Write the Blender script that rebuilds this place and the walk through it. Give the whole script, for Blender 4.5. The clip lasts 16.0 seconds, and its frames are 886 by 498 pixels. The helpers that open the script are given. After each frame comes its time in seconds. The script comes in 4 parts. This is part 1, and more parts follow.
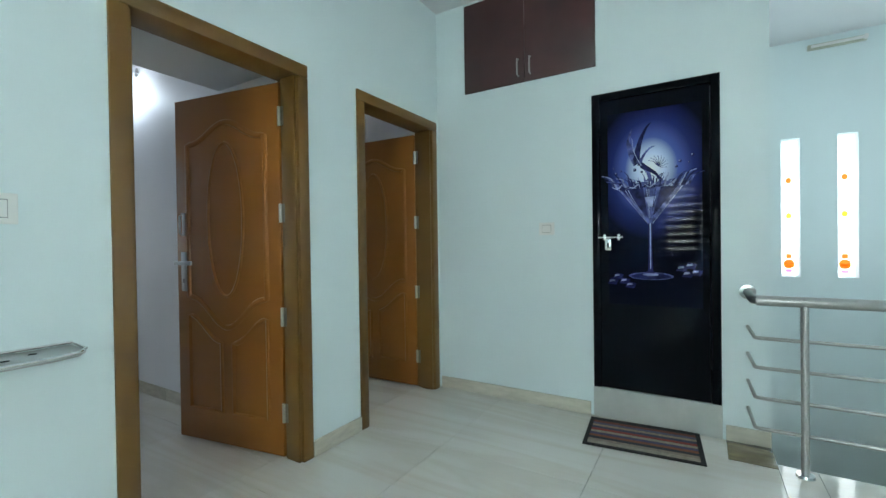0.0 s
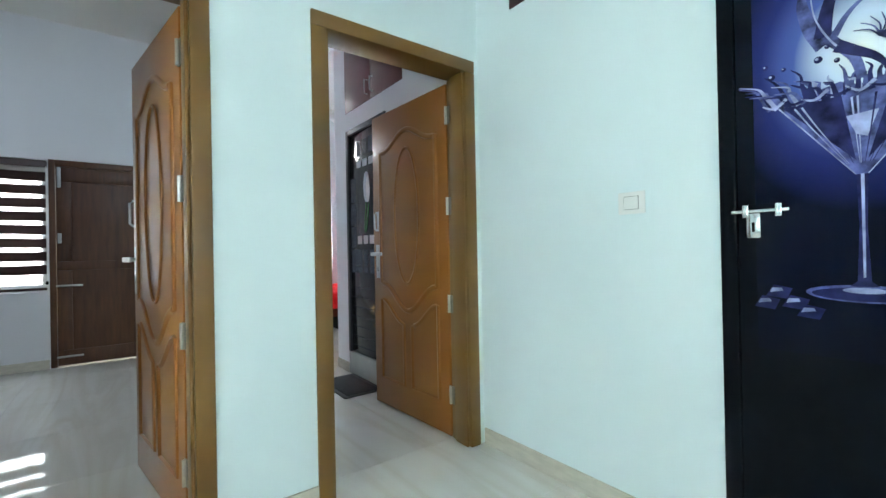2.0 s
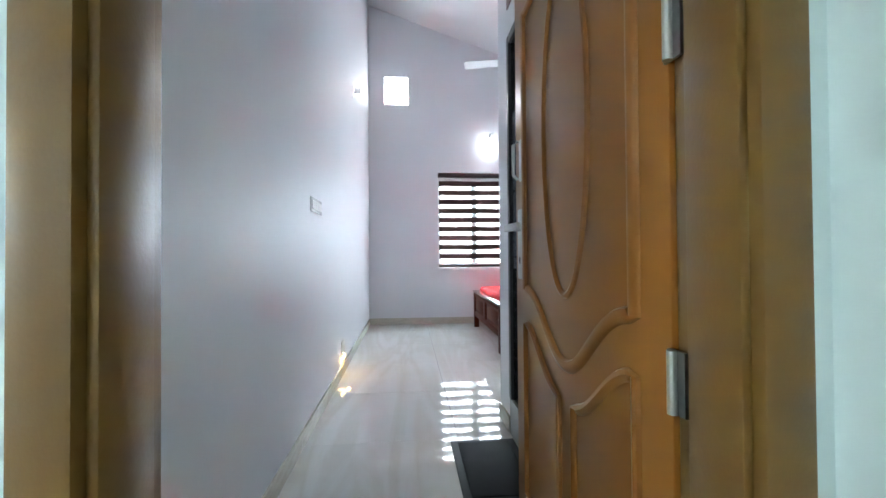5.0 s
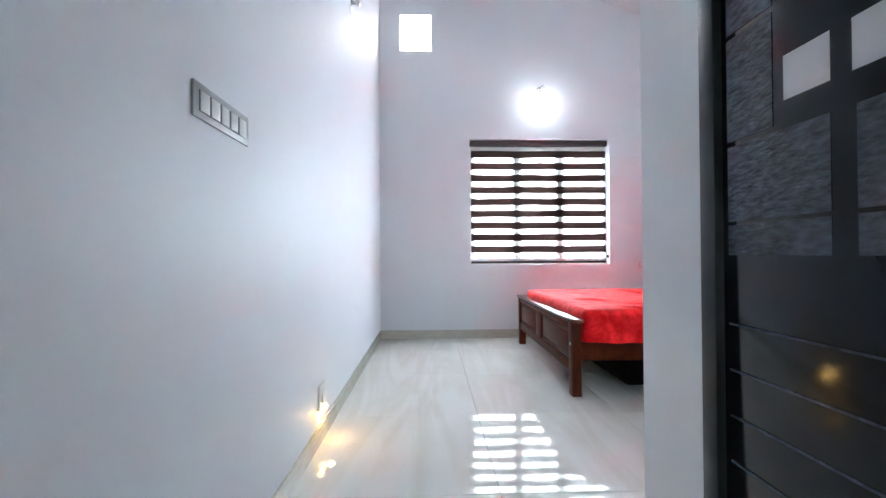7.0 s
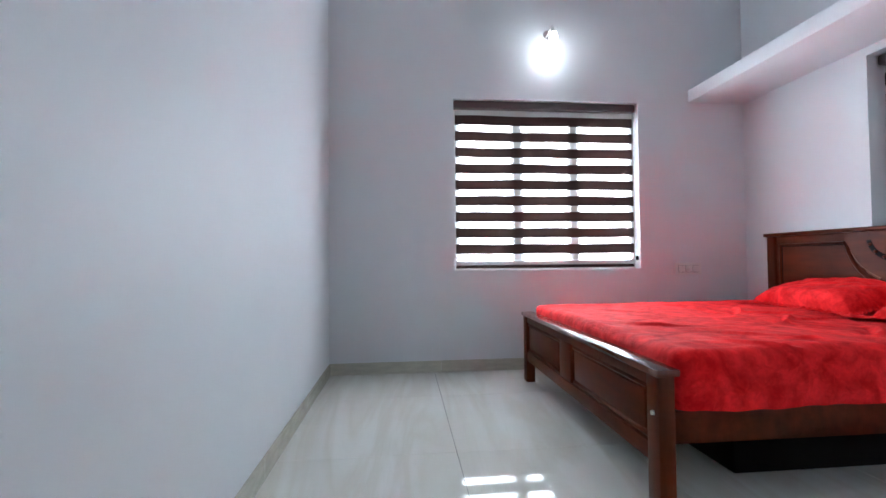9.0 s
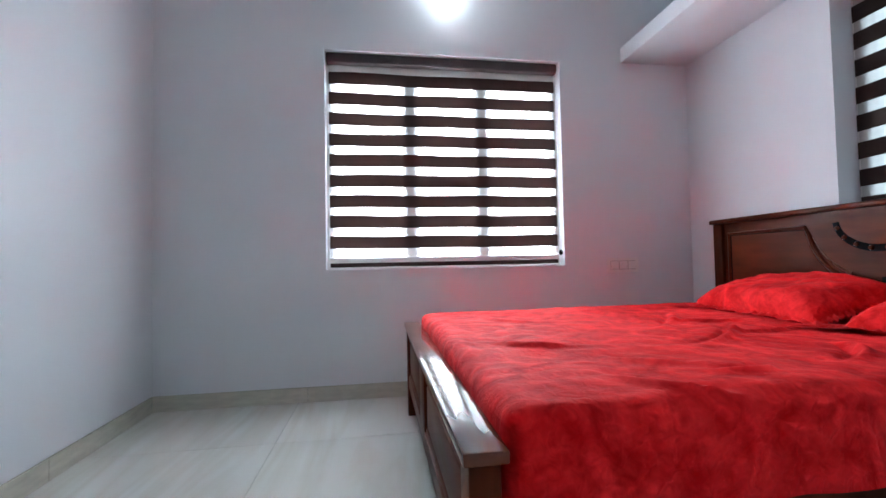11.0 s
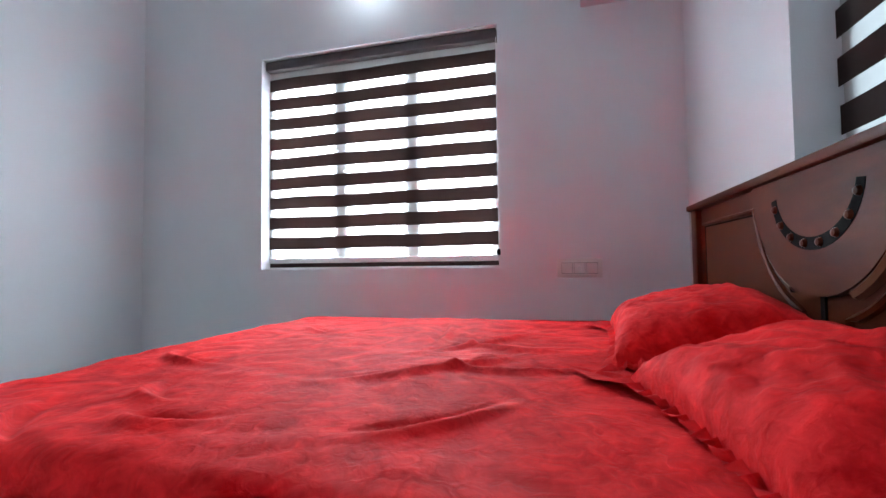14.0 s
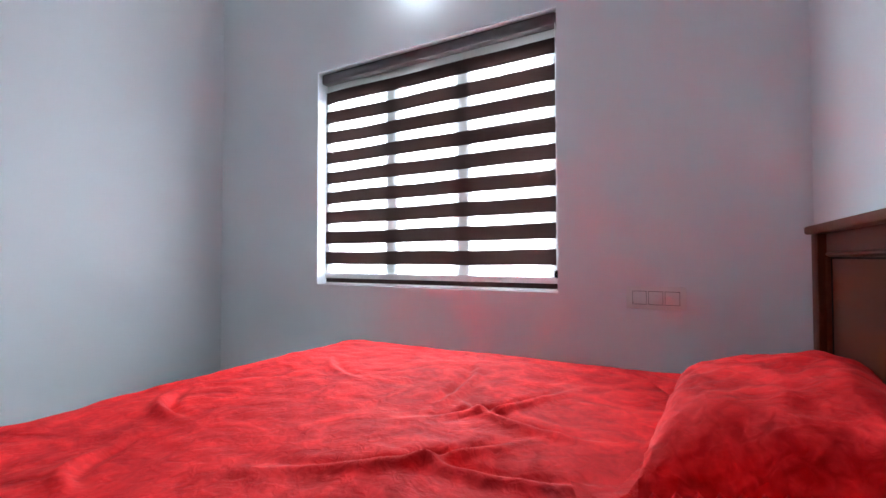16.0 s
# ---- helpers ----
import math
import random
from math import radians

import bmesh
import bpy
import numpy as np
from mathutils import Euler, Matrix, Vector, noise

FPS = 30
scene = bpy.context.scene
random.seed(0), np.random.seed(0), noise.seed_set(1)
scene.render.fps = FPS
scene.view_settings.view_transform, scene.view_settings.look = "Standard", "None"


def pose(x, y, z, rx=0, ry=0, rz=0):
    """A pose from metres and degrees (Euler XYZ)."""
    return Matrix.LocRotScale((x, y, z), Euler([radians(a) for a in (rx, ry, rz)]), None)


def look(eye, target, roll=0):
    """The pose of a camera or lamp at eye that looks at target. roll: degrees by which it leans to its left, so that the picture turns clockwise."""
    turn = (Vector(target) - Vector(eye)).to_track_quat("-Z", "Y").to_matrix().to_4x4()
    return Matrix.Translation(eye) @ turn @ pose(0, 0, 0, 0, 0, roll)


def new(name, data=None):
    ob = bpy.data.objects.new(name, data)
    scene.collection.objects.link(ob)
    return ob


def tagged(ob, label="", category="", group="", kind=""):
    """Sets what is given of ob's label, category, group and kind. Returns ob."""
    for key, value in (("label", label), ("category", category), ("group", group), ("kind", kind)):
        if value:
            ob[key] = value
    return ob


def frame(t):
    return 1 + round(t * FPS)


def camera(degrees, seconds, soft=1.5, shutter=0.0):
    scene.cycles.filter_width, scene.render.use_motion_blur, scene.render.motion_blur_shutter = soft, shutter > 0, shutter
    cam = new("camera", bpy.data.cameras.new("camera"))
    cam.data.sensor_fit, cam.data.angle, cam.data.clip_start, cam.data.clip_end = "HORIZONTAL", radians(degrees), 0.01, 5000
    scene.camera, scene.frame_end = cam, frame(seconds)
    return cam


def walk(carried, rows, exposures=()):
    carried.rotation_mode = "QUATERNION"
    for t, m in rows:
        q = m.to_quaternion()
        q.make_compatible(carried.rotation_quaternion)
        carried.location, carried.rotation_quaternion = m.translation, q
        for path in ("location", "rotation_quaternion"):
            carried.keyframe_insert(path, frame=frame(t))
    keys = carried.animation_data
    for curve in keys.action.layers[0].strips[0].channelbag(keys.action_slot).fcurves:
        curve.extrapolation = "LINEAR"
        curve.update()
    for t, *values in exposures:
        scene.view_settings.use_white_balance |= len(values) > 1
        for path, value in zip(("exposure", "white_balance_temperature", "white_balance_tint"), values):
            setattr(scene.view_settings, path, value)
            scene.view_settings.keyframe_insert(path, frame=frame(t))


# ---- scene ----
cam = camera(92.2, 16.0)
PATH = [
    (0, (0.32, -0.253, 1.149), (-0.719, 1.455, 1.128), -0.8),
    (0.5, (0.328, 0.088, 1.149), (-0.821, 1.725, 1.126), -0.9),
    (1, (0.336, 0.412, 1.137), (-0.945, 1.948, 1.12), -1.0),
    (1.5, (0.315, 0.745, 1.107), (-1.126, 2.132, 1.097), -1.1),
    (2, (0.279, 1.072, 1.075), (-1.317, 2.277, 1.083), -1.1),
    (2.5, (0.146, 1.306, 1.052), (-1.567, 2.339, 1.078), -1.0),
    (3, (0.029, 1.577, 1.034), (-1.804, 2.378, 1.07), -0.9),
    (3.5, (-0.146, 1.798, 1.02), (-2.057, 2.387, 1.059), -0.5),
    (6, (-1.738, 2.204, 0.929), (-3.736, 2.27, 0.953), -0.4),
    (6.5, (-2.109, 2.17, 0.908), (-4.108, 2.232, 0.933), -0.3),
    (7, (-2.452, 2.149, 0.905), (-4.451, 2.208, 0.928), -0.3),
    (7.5, (-2.798, 2.11, 0.905), (-4.797, 2.178, 0.926), -0.2),
    (8, (-3.14, 2.102, 0.895), (-5.138, 2.187, 0.927), -0.2),
    (10.5, (-4.285, 2.637, 0.831), (-6.259, 2.951, 0.886), -1.0),
    (11, (-4.381, 2.89, 0.814), (-6.357, 3.19, 0.879), -1.1),
    (11.5, (-4.454, 3.126, 0.804), (-6.434, 3.402, 0.868), -1.1),
    (12, (-4.529, 3.389, 0.829), (-6.519, 3.582, 0.891), -1.2),
    (12.5, (-4.577, 3.653, 0.827), (-6.576, 3.656, 0.896), -1.2),
    (13, (-4.603, 3.953, 0.808), (-6.593, 3.766, 0.887), -0.9),
    (13.5, (-4.64, 4.196, 0.803), (-6.607, 3.845, 0.886), -0.9),
    (14, (-4.705, 4.397, 0.804), (-6.638, 3.887, 0.877), -0.7),
    (14.5, (-4.797, 4.525, 0.803), (-6.688, 3.878, 0.877), -0.4),
    (15, (-4.871, 4.616, 0.803), (-6.707, 3.827, 0.876), -0.1),
    (15.5, (-4.947, 4.622, 0.817), (-6.736, 3.732, 0.889), 0.2),
    (16, (-5.022, 4.583, 0.944), (-6.782, 3.634, 0.991), -0.1),
]
walk(cam, [(t, look(eye, target, roll)) for t, eye, target, roll in PATH], [(0, -0.15), (1, 0.4), (2, 0.6), (3, 0.3), (3.6, 0.22), (6, 0.85), (7.2, 0.7), (8.2, 0.25), (10.4, -0.15), (12, -0.18), (16, -0.16)])

# ---- world, sun and large lights ----
world = bpy.data.worlds.new("sky")
scene.world = world
world.use_nodes = True
wn = world.node_tree
sky = wn.nodes.new("ShaderNodeTexSky")
sky.sky_type, sky.sun_disc = 'NISHITA', False
sky.sun_elevation, sky.sun_rotation = radians(21), radians(-88)
wn.links.new(sky.outputs[0], wn.nodes["Background"].inputs[0])
wn.nodes["Background"].inputs[1].default_value = 0.1

sun_data = bpy.data.lights.new("sun", "SUN")
sun_data.energy, sun_data.angle, sun_data.color = 0.8, radians(10), (1.0, 0.95, 0.88)
sun = new("sun", sun_data)
sun.matrix_world = look((-40, 5, 17), (-4.6, 3.7, 0.9))


def daylight(centre, target, width, height, watts, colour):
    """Sky light standing in a window opening."""
    d = bpy.data.lights.new("daylight", "AREA")
    d.shape, d.size, d.size_y, d.energy, d.color = "RECTANGLE", width, height, watts, colour
    ob = new("daylight", d)
    ob.matrix_world = look(centre, target)
    return ob


daylight((-7.30, 3.343, 1.466), (-4, 3.343, 1.466), 1.50, 1.34, 540, (0.70, 0.85, 1.0))
daylight((-5.45, 5.29, 1.50), (-5.45, 3, 1.50), 1.24, 1.18, 15, (0.68, 0.86, 1.0))
daylight((-5.62, -0.02, 1.40), (-3, -0.02, 1.40), 1.02, 1.24, 120, (0.80, 0.92, 1.0))
daylight((-7.30, 1.998, 3.30), (-4, 1.998, 3.30), 0.33, 0.38, 17, (0.95, 0.97, 1.0))
daylight((0.5, -3.26, 1.60), (0.5, 0, 1.60), 1.55, 1.35, 820, (0.82, 0.98, 1.0))
daylight((1.035, 5.16, 1.45), (1.035, 3, 1.45), 0.16, 1.30, 5, (0.90, 0.98, 1.0))
daylight((1.44, 5.16, 1.45), (1.44, 3, 1.45), 0.16, 1.30, 5, (0.90, 0.98, 1.0))
# Light of an unseen stair window, added to brighten the stairwell.
daylight((2.63, 3.75, 1.70), (0, 3.75, 1.70), 1.30, 1.60, 24, (0.82, 0.97, 1.0))
# Light of an unseen side window, added to brighten the hall.
daylight((2.63, 0.7, 1.60), (0, 0.7, 1.60), 1.60, 1.40, 180, (0.82, 0.98, 1.0))


def bulb(place, watts, colour, size=0.04):
    d = bpy.data.lights.new("bulb", "POINT")
    d.energy, d.color, d.shadow_soft_size = watts, colour, size
    ob = new("bulb", d)
    ob.location = place
    return ob


# ---- materials ----
def material(name, colour, rough=0.5, metal=0.0, vary=0.06, scale=6.0, bump=0.0, bump_scale=80.0, coat=0.0, stretch=(1, 1, 1), random_tint=0.0, spec=0.5):
    m = bpy.data.materials.new(name)
    m.use_nodes = True
    n, l = m.node_tree.nodes, m.node_tree.links
    b = n["Principled BSDF"]
    b.inputs["Roughness"].default_value, b.inputs["Metallic"].default_value = rough, metal
    b.inputs["Specular IOR Level"].default_value = spec
    b.inputs["Coat Weight"].default_value, b.inputs["Coat Roughness"].default_value = coat, 0.08
    co = n.new("ShaderNodeTexCoord")
    mp = n.new("ShaderNodeMapping")
    mp.inputs["Scale"].default_value = stretch
    l.new(co.outputs["Object"], mp.inputs[0])
    noi = n.new("ShaderNodeTexNoise")
    noi.inputs["Scale"].default_value, noi.inputs["Detail"].default_value = scale, 6
    l.new(mp.outputs[0], noi.inputs["Vector"])
    ramp = n.new("ShaderNodeValToRGB")
    ramp.color_ramp.elements[0].position, ramp.color_ramp.elements[1].position = 0.3, 0.7
    ramp.color_ramp.elements[0].color = (*[c * (1 - vary) for c in colour], 1)
    ramp.color_ramp.elements[1].color = (*[min(1, c * (1 + vary)) for c in colour], 1)
    l.new(noi.outputs[0], ramp.inputs[0])
    out = ramp.outputs[0]
    if random_tint:
        info, hsv, mr = n.new("ShaderNodeObjectInfo"), n.new("ShaderNodeHueSaturation"), n.new("ShaderNodeMapRange")
        mr.inputs["To Min"].default_value, mr.inputs["To Max"].default_value = 1 - random_tint, 1 + random_tint
        l.new(info.outputs["Random"], mr.inputs[0])
        l.new(mr.outputs[0], hsv.inputs["Value"])
        l.new(out, hsv.inputs["Color"])
        out = hsv.outputs[0]
    l.new(out, b.inputs["Base Color"])
    rr = n.new("ShaderNodeMapRange")
    rr.inputs["To Min"].default_value, rr.inputs["To Max"].default_value = rough * 0.85, min(1, rough * 1.2)
    l.new(noi.outputs[0], rr.inputs[0])
    l.new(rr.outputs[0], b.inputs["Roughness"])
    if bump:
        fine, bp = n.new("ShaderNodeTexNoise"), n.new("ShaderNodeBump")
        fine.inputs["Scale"].default_value, fine.inputs["Detail"].default_value = bump_scale, 4
        l.new(mp.outputs[0], fine.inputs["Vector"])
        bp.inputs["Strength"].default_value, bp.inputs["Distance"].default_value = bump, 0.01
        l.new(fine.outputs[0], bp.inputs["Height"])
        l.new(bp.outputs[0], b.inputs["Normal"])
    return m


M_HALL = material("mint_wall_paint", (0.70, 0.80, 0.815), 0.6, vary=0.02, scale=1.3, bump=0.06, bump_scale=160)
M_WALL = material("white_wall_paint", (0.78, 0.79, 0.82), 0.5, vary=0.02, scale=1.3, bump=0.06, bump_scale=160)
M_CEIL = material("ceiling_paint", (0.80, 0.81, 0.82), 0.7, vary=0.02, scale=1.0, bump=0.05, bump_scale=120)
M_DOOR = material("brown_moulded_door_paint", (0.24, 0.088, 0.014), 0.33, vary=0.05, scale=3, bump=0.04, bump_scale=220, spec=0.35)
M_FRAME = material("ochre_door_frame_paint", (0.135, 0.064, 0.011), 0.38, vary=0.06, scale=4, bump=0.04, bump_scale=150)
M_LOFT = material("maroon_laminate", (0.045, 0.014, 0.014), 0.3, vary=0.08, scale=9)
M_LOFT2 = material("mahogany_laminate", (0.12, 0.035, 0.03), 0.35, vary=0.08, scale=9)
M_TEAK = material("varnished_teak", (0.085, 0.03, 0.011), 0.38, vary=0.28, scale=5, stretch=(6, 6, 0.7), bump=0.05, bump_scale=60)
M_BED = material("polished_mahogany", (0.078, 0.014, 0.004), 0.36, vary=0.3, scale=4, stretch=(1, 5, 5), bump=0.03, bump_scale=60, spec=0.10)
M_BEDV = material("polished_mahogany_upright", (0.078, 0.014, 0.004), 0.36, vary=0.3, scale=4, stretch=(5, 5, 0.8), bump=0.03, bump_scale=60, spec=0.10)
M_BEDLT = material("planed_mahogany_moulding", (0.17, 0.06, 0.03), 0.28, vary=0.2, scale=5)
M_STEEL = material("brushed_steel", (0.48, 0.48, 0.47), 0.3, metal=1.0, vary=0.05, scale=30)
M_HINGE = material("dull_steel", (0.24, 0.24, 0.235), 0.38, metal=1.0, vary=0.12, scale=40)
M_CHROME = material("chrome", (0.80, 0.80, 0.80), 0.12, metal=1.0, vary=0.03)
M_BLACKM = material("black_frame", (0.004, 0.005, 0.007), 0.02, vary=0.1, spec=0.05)
# Near-black: painted shade in holes, grooves and under the bed, and a black weight.
M_DARK = material("gap_shade_black", (0.006, 0.005, 0.005), 0.8, spec=0.1)
M_PLASTIC = material("white_switch_plastic", (0.78, 0.79, 0.77), 0.3, vary=0.01)
M_PLASTIC2 = material("silver_switch_plastic", (0.55, 0.56, 0.57), 0.25, vary=0.02)
M_SKIRT = material("beige_skirting_tile", (0.56, 0.53, 0.45), 0.22, vary=0.10, scale=5, stretch=(2, 2, 8), random_tint=0.05)
M_STEP = material("grey_marble_step", (0.48, 0.50, 0.48), 0.25, vary=0.08, scale=6)
M_BAND = material("brown_blind_fabric", (0.045, 0.022, 0.018), 0.85, vary=0.12, scale=25, bump=0.2, bump_scale=500)
M_CASS = material("brown_blind_cassette", (0.085, 0.06, 0.06), 0.4, vary=0.05)
M_WHITE = material("white_window_paint", (0.80, 0.80, 0.79), 0.35, vary=0.02)
M_RUBBER = material("black_rubber_mat", (0.012, 0.012, 0.013), 0.9, vary=0.3, scale=60, bump=0.6, bump_scale=300)
M_RUBBER2 = material("grey_rubber_border", (0.06, 0.06, 0.062), 0.7, vary=0.1, scale=40)
# Grey that paints the shadow line round each switch rocker.
M_GAP_SHADE = material("switch_gap_shade", (0.14, 0.14, 0.14), 0.6)
M_CAP = material("gloss_mahogany_cap", (0.13, 0.028, 0.010), 0.18, vary=0.25, scale=4, stretch=(1, 5, 5), coat=0.5)
M_FAN = material("white_fan_enamel", (0.62, 0.62, 0.62), 0.3, vary=0.02)
M_BOARD = material("tube_batten_enamel", (0.50, 0.52, 0.42), 0.35, vary=0.04)


def floor_material():
    m = material("polished_vitrified_tile", (0.76, 0.74, 0.69), 0.035, vary=0.05, scale=1.6, random_tint=0.015)
    n, l = m.node_tree.nodes, m.node_tree.links
    b = n["Principled BSDF"]
    base = b.inputs["Base Color"].links[0].from_socket
    co, mp, noi, ramp, mix = n.new("ShaderNodeTexCoord"), n.new("ShaderNodeMapping"), n.new("ShaderNodeTexNoise"), n.new("ShaderNodeValToRGB"), n.new("ShaderNodeMixRGB")
    geo = n.new("ShaderNodeNewGeometry")
    mp.inputs["Rotation"].default_value = (0, 0, 0.35)
    mp.inputs["Scale"].default_value = (0.35, 2.6, 1)
    l.new(geo.outputs["Position"], mp.inputs[0])
    l.new(mp.outputs[0], noi.inputs["Vector"])
    noi.inputs["Scale"].default_value, noi.inputs["Detail"].default_value, noi.inputs["Distortion"].default_value = 1.3, 7, 1.2
    e = ramp.color_ramp.elements
    e[0].position, e[0].color = 0.40, (1, 1, 1, 1)
    e[1].position, e[1].color = 0.60, (0.97, 0.97, 0.97, 1)
    mid = ramp.color_ramp.elements.new(0.5)
    mid.color = (0.86, 0.82, 0.76, 1)
    l.new(noi.outputs[0], ramp.inputs[0])
    mix.blend_type, mix.inputs[0].default_value = "MULTIPLY", 0.6
    l.new(base, mix.inputs[1])
    l.new(ramp.outputs[0], mix.inputs[2])
    l.new(mix.outputs[0], b.inputs["Base Color"])
    b.inputs["Specular IOR Level"].default_value = 0.6
    return m


M_FLOOR = floor_material()
M_GROUT = material("tile_grout", (0.20, 0.18, 0.155), 0.8)


def velvet():
    m = material("red_crushed_velvet", (0.50, 0.010, 0.018), 0.75, vary=0.0)
    n, l = m.node_tree.nodes, m.node_tree.links
    b = n["Principled BSDF"]
    geo = n.new("ShaderNodeNewGeometry")
    a, c, mixv, ramp = n.new("ShaderNodeTexNoise"), n.new("ShaderNodeTexNoise"), n.new("ShaderNodeMath"), n.new("ShaderNodeValToRGB")
    a.inputs["Scale"].default_value, a.inputs["Detail"].default_value, a.inputs["Distortion"].default_value = 5.0, 7, 2.0
    c.inputs["Scale"].default_value, c.inputs["Detail"].default_value, c.inputs["Distortion"].default_value = 34, 5, 1.2
    mixv.operation = "MULTIPLY_ADD"
    mixv.inputs[1].default_value = 0.45
    l.new(geo.outputs["Position"], a.inputs["Vector"])
    l.new(geo.outputs["Position"], c.inputs["Vector"])
    l.new(c.outputs[0], mixv.inputs[0])
    l.new(a.outputs[0], mixv.inputs[2])
    e = ramp.color_ramp.elements
    e[0].position, e[0].color = 0.54, (0.50, 0.002, 0.004, 1)
    e[1].position, e[1].color = 0.96, (0.90, 0.024, 0.026, 1)
    l.new(mixv.outputs[0], ramp.inputs[0])
    l.new(ramp.outputs[0], b.inputs["Base Color"])
    b.inputs["Sheen Weight"].default_value, b.inputs["Sheen Roughness"].default_value = 0.30, 0.22
    b.inputs["Specular IOR Level"].default_value = 0.12
    b.inputs["Sheen Tint"].default_value = (1.0, 0.20, 0.20, 1)
    sh = n.new("ShaderNodeMapRange")
    sh.inputs["From Min"].default_value, sh.inputs["From Max"].default_value = 0.55, 0.95
    sh.inputs["To Min"].default_value, sh.inputs["To Max"].default_value = 0.03, 0.36
    l.new(mixv.outputs[0], sh.inputs[0])
    l.new(sh.outputs[0], b.inputs["Sheen Weight"])
    bp = n.new("ShaderNodeBump")
    bp.inputs["Strength"].default_value, bp.inputs["Distance"].default_value = 0.5, 0.014
    l.new(mixv.outputs[0], bp.inputs["Height"])
    l.new(bp.outputs[0], b.inputs["Normal"])
    return m


M_VELVET = velvet()


def sheer(name, colour, clear):
    m = bpy.data.materials.new(name)
    m.use_nodes = True
    n, l = m.node_tree.nodes, m.node_tree.links
    n.remove(n["Principled BSDF"])
    t, d, mix = n.new("ShaderNodeBsdfTransparent"), n.new("ShaderNodeBsdfTranslucent"), n.new("ShaderNodeMixShader")
    noi, ramp = n.new("ShaderNodeTexNoise"), n.new("ShaderNodeValToRGB")
    noi.inputs["Scale"].default_value = 120
    ramp.color_ramp.elements[0].color = (*[c * 0.93 for c in colour], 1)
    ramp.color_ramp.elements[1].color = (*colour, 1)
    l.new(noi.outputs[0], ramp.inputs[0])
    l.new(ramp.outputs[0], d.inputs[0])
    t.inputs[0].default_value = (0.9, 0.9, 0.9, 1)
    mix.inputs[0].default_value = 1 - clear
    l.new(t.outputs[0], mix.inputs[1])
    l.new(d.outputs[0], mix.inputs[2])
    l.new(mix.outputs[0], n["Material Output"].inputs[0])
    return m


M_SHEER = sheer("sheer_blind_gauze", (0.90, 0.88, 0.86), 0.40)
M_FROST = sheer("frosted_glass", (0.95, 0.96, 0.97), 0.35)


def glass():
    m = bpy.data.materials.new("clear_window_glass")
    m.use_nodes = True
    b = m.node_tree.nodes["Principled BSDF"]
    b.inputs["Transmission Weight"].default_value, b.inputs["Roughness"].default_value, b.inputs["IOR"].default_value = 1, 0.02, 1.45
    return m


M_GLASS = glass()


def glow(name, colour, strength):
    m = bpy.data.materials.new(name)
    m.use_nodes = True
    b = m.node_tree.nodes["Principled BSDF"]
    b.inputs["Base Color"].default_value = (0.9, 0.9, 0.9, 1)
    b.inputs["Emission Color"].default_value, b.inputs["Emission Strength"].default_value = (*colour, 1), strength
    return m


M_LED = glow("lit_white_lamp", (0.9, 0.96, 1.0), 25)
M_NIGHT = glow("lit_amber_lamp", (1.0, 0.62, 0.18), 10)


# ---- mesh helpers ----
def box(bm, x0, x1, y0, y1, z0, z1, bevel=0.0):
    m = Matrix.LocRotScale(((x0 + x1) / 2, (y0 + y1) / 2, (z0 + z1) / 2), None, (abs(x1 - x0), abs(y1 - y0), abs(z1 - z0)))
    r = bmesh.ops.create_cube(bm, size=1, matrix=m)
    if bevel:
        edges = list({e for v in r["verts"] for e in v.link_edges})
        bmesh.ops.bevel(bm, geom=edges, offset=bevel, segments=2, profile=0.5, affect="EDGES")
    return bm


def boxed(*a, bevel=0.0):
    return box(bmesh.new(), *a, bevel=bevel)


def along(axis, w0, w1, u0, u1, z0, z1):
    """Box limits for a wall whose normal is the given axis: w across it, u along it."""
    return (w0, w1, u0, u1, z0, z1) if axis == "x" else (u0, u1, w0, w1, z0, z1)


def tube(bm, pts, r, sides=12, close=False):
    """A round tube along points."""
    pts = [Vector(p) for p in pts]
    rings = []
    for i, p in enumerate(pts):
        a = pts[i - 1] if i or close else p
        b = pts[(i + 1) % len(pts)] if i < len(pts) - 1 or close else p
        d = (b - a).normalized()
        side = d.cross(Vector((0, 0, 1)) if abs(d.z) < 0.9 else Vector((0, 1, 0))).normalized()
        up = side.cross(d)
        rings.append([bm.verts.new(p + r * (math.cos(k * 2 * math.pi / sides) * side + math.sin(k * 2 * math.pi / sides) * up)) for k in range(sides)])
    pairs = list(zip(rings, rings[1:])) + ([(rings[-1], rings[0])] if close else [])
    for a, b in pairs:
        for k in range(sides):
            bm.faces.new((a[k], a[(k + 1) % sides], b[(k + 1) % sides], b[k]))
    if not close:
        bm.faces.new(rings[0][::-1])
        bm.faces.new(rings[-1])
    return bm


def lathe(bm, profile, centre, axis="z", sides=24):
    """Turns (radius, height) pairs round an axis."""
    c = Vector(centre)
    rings = []
    for r, h in profile:
        ring = []
        for k in range(sides):
            a = k * 2 * math.pi / sides
            p, q = max(r, 1e-4) * math.cos(a), max(r, 1e-4) * math.sin(a)
            v = {"z": (p, q, h), "y": (p, h, -q), "x": (h, p, q)}[axis]
            ring.append(bm.verts.new(c + Vector(v)))
        rings.append(ring)
    for a, b in zip(rings, rings[1:]):
        for k in range(sides):
            bm.faces.new((a[k], a[(k + 1) % sides], b[(k + 1) % sides], b[k]))
    bm.faces.new(rings[0][::-1])
    bm.faces.new(rings[-1])
    return bm


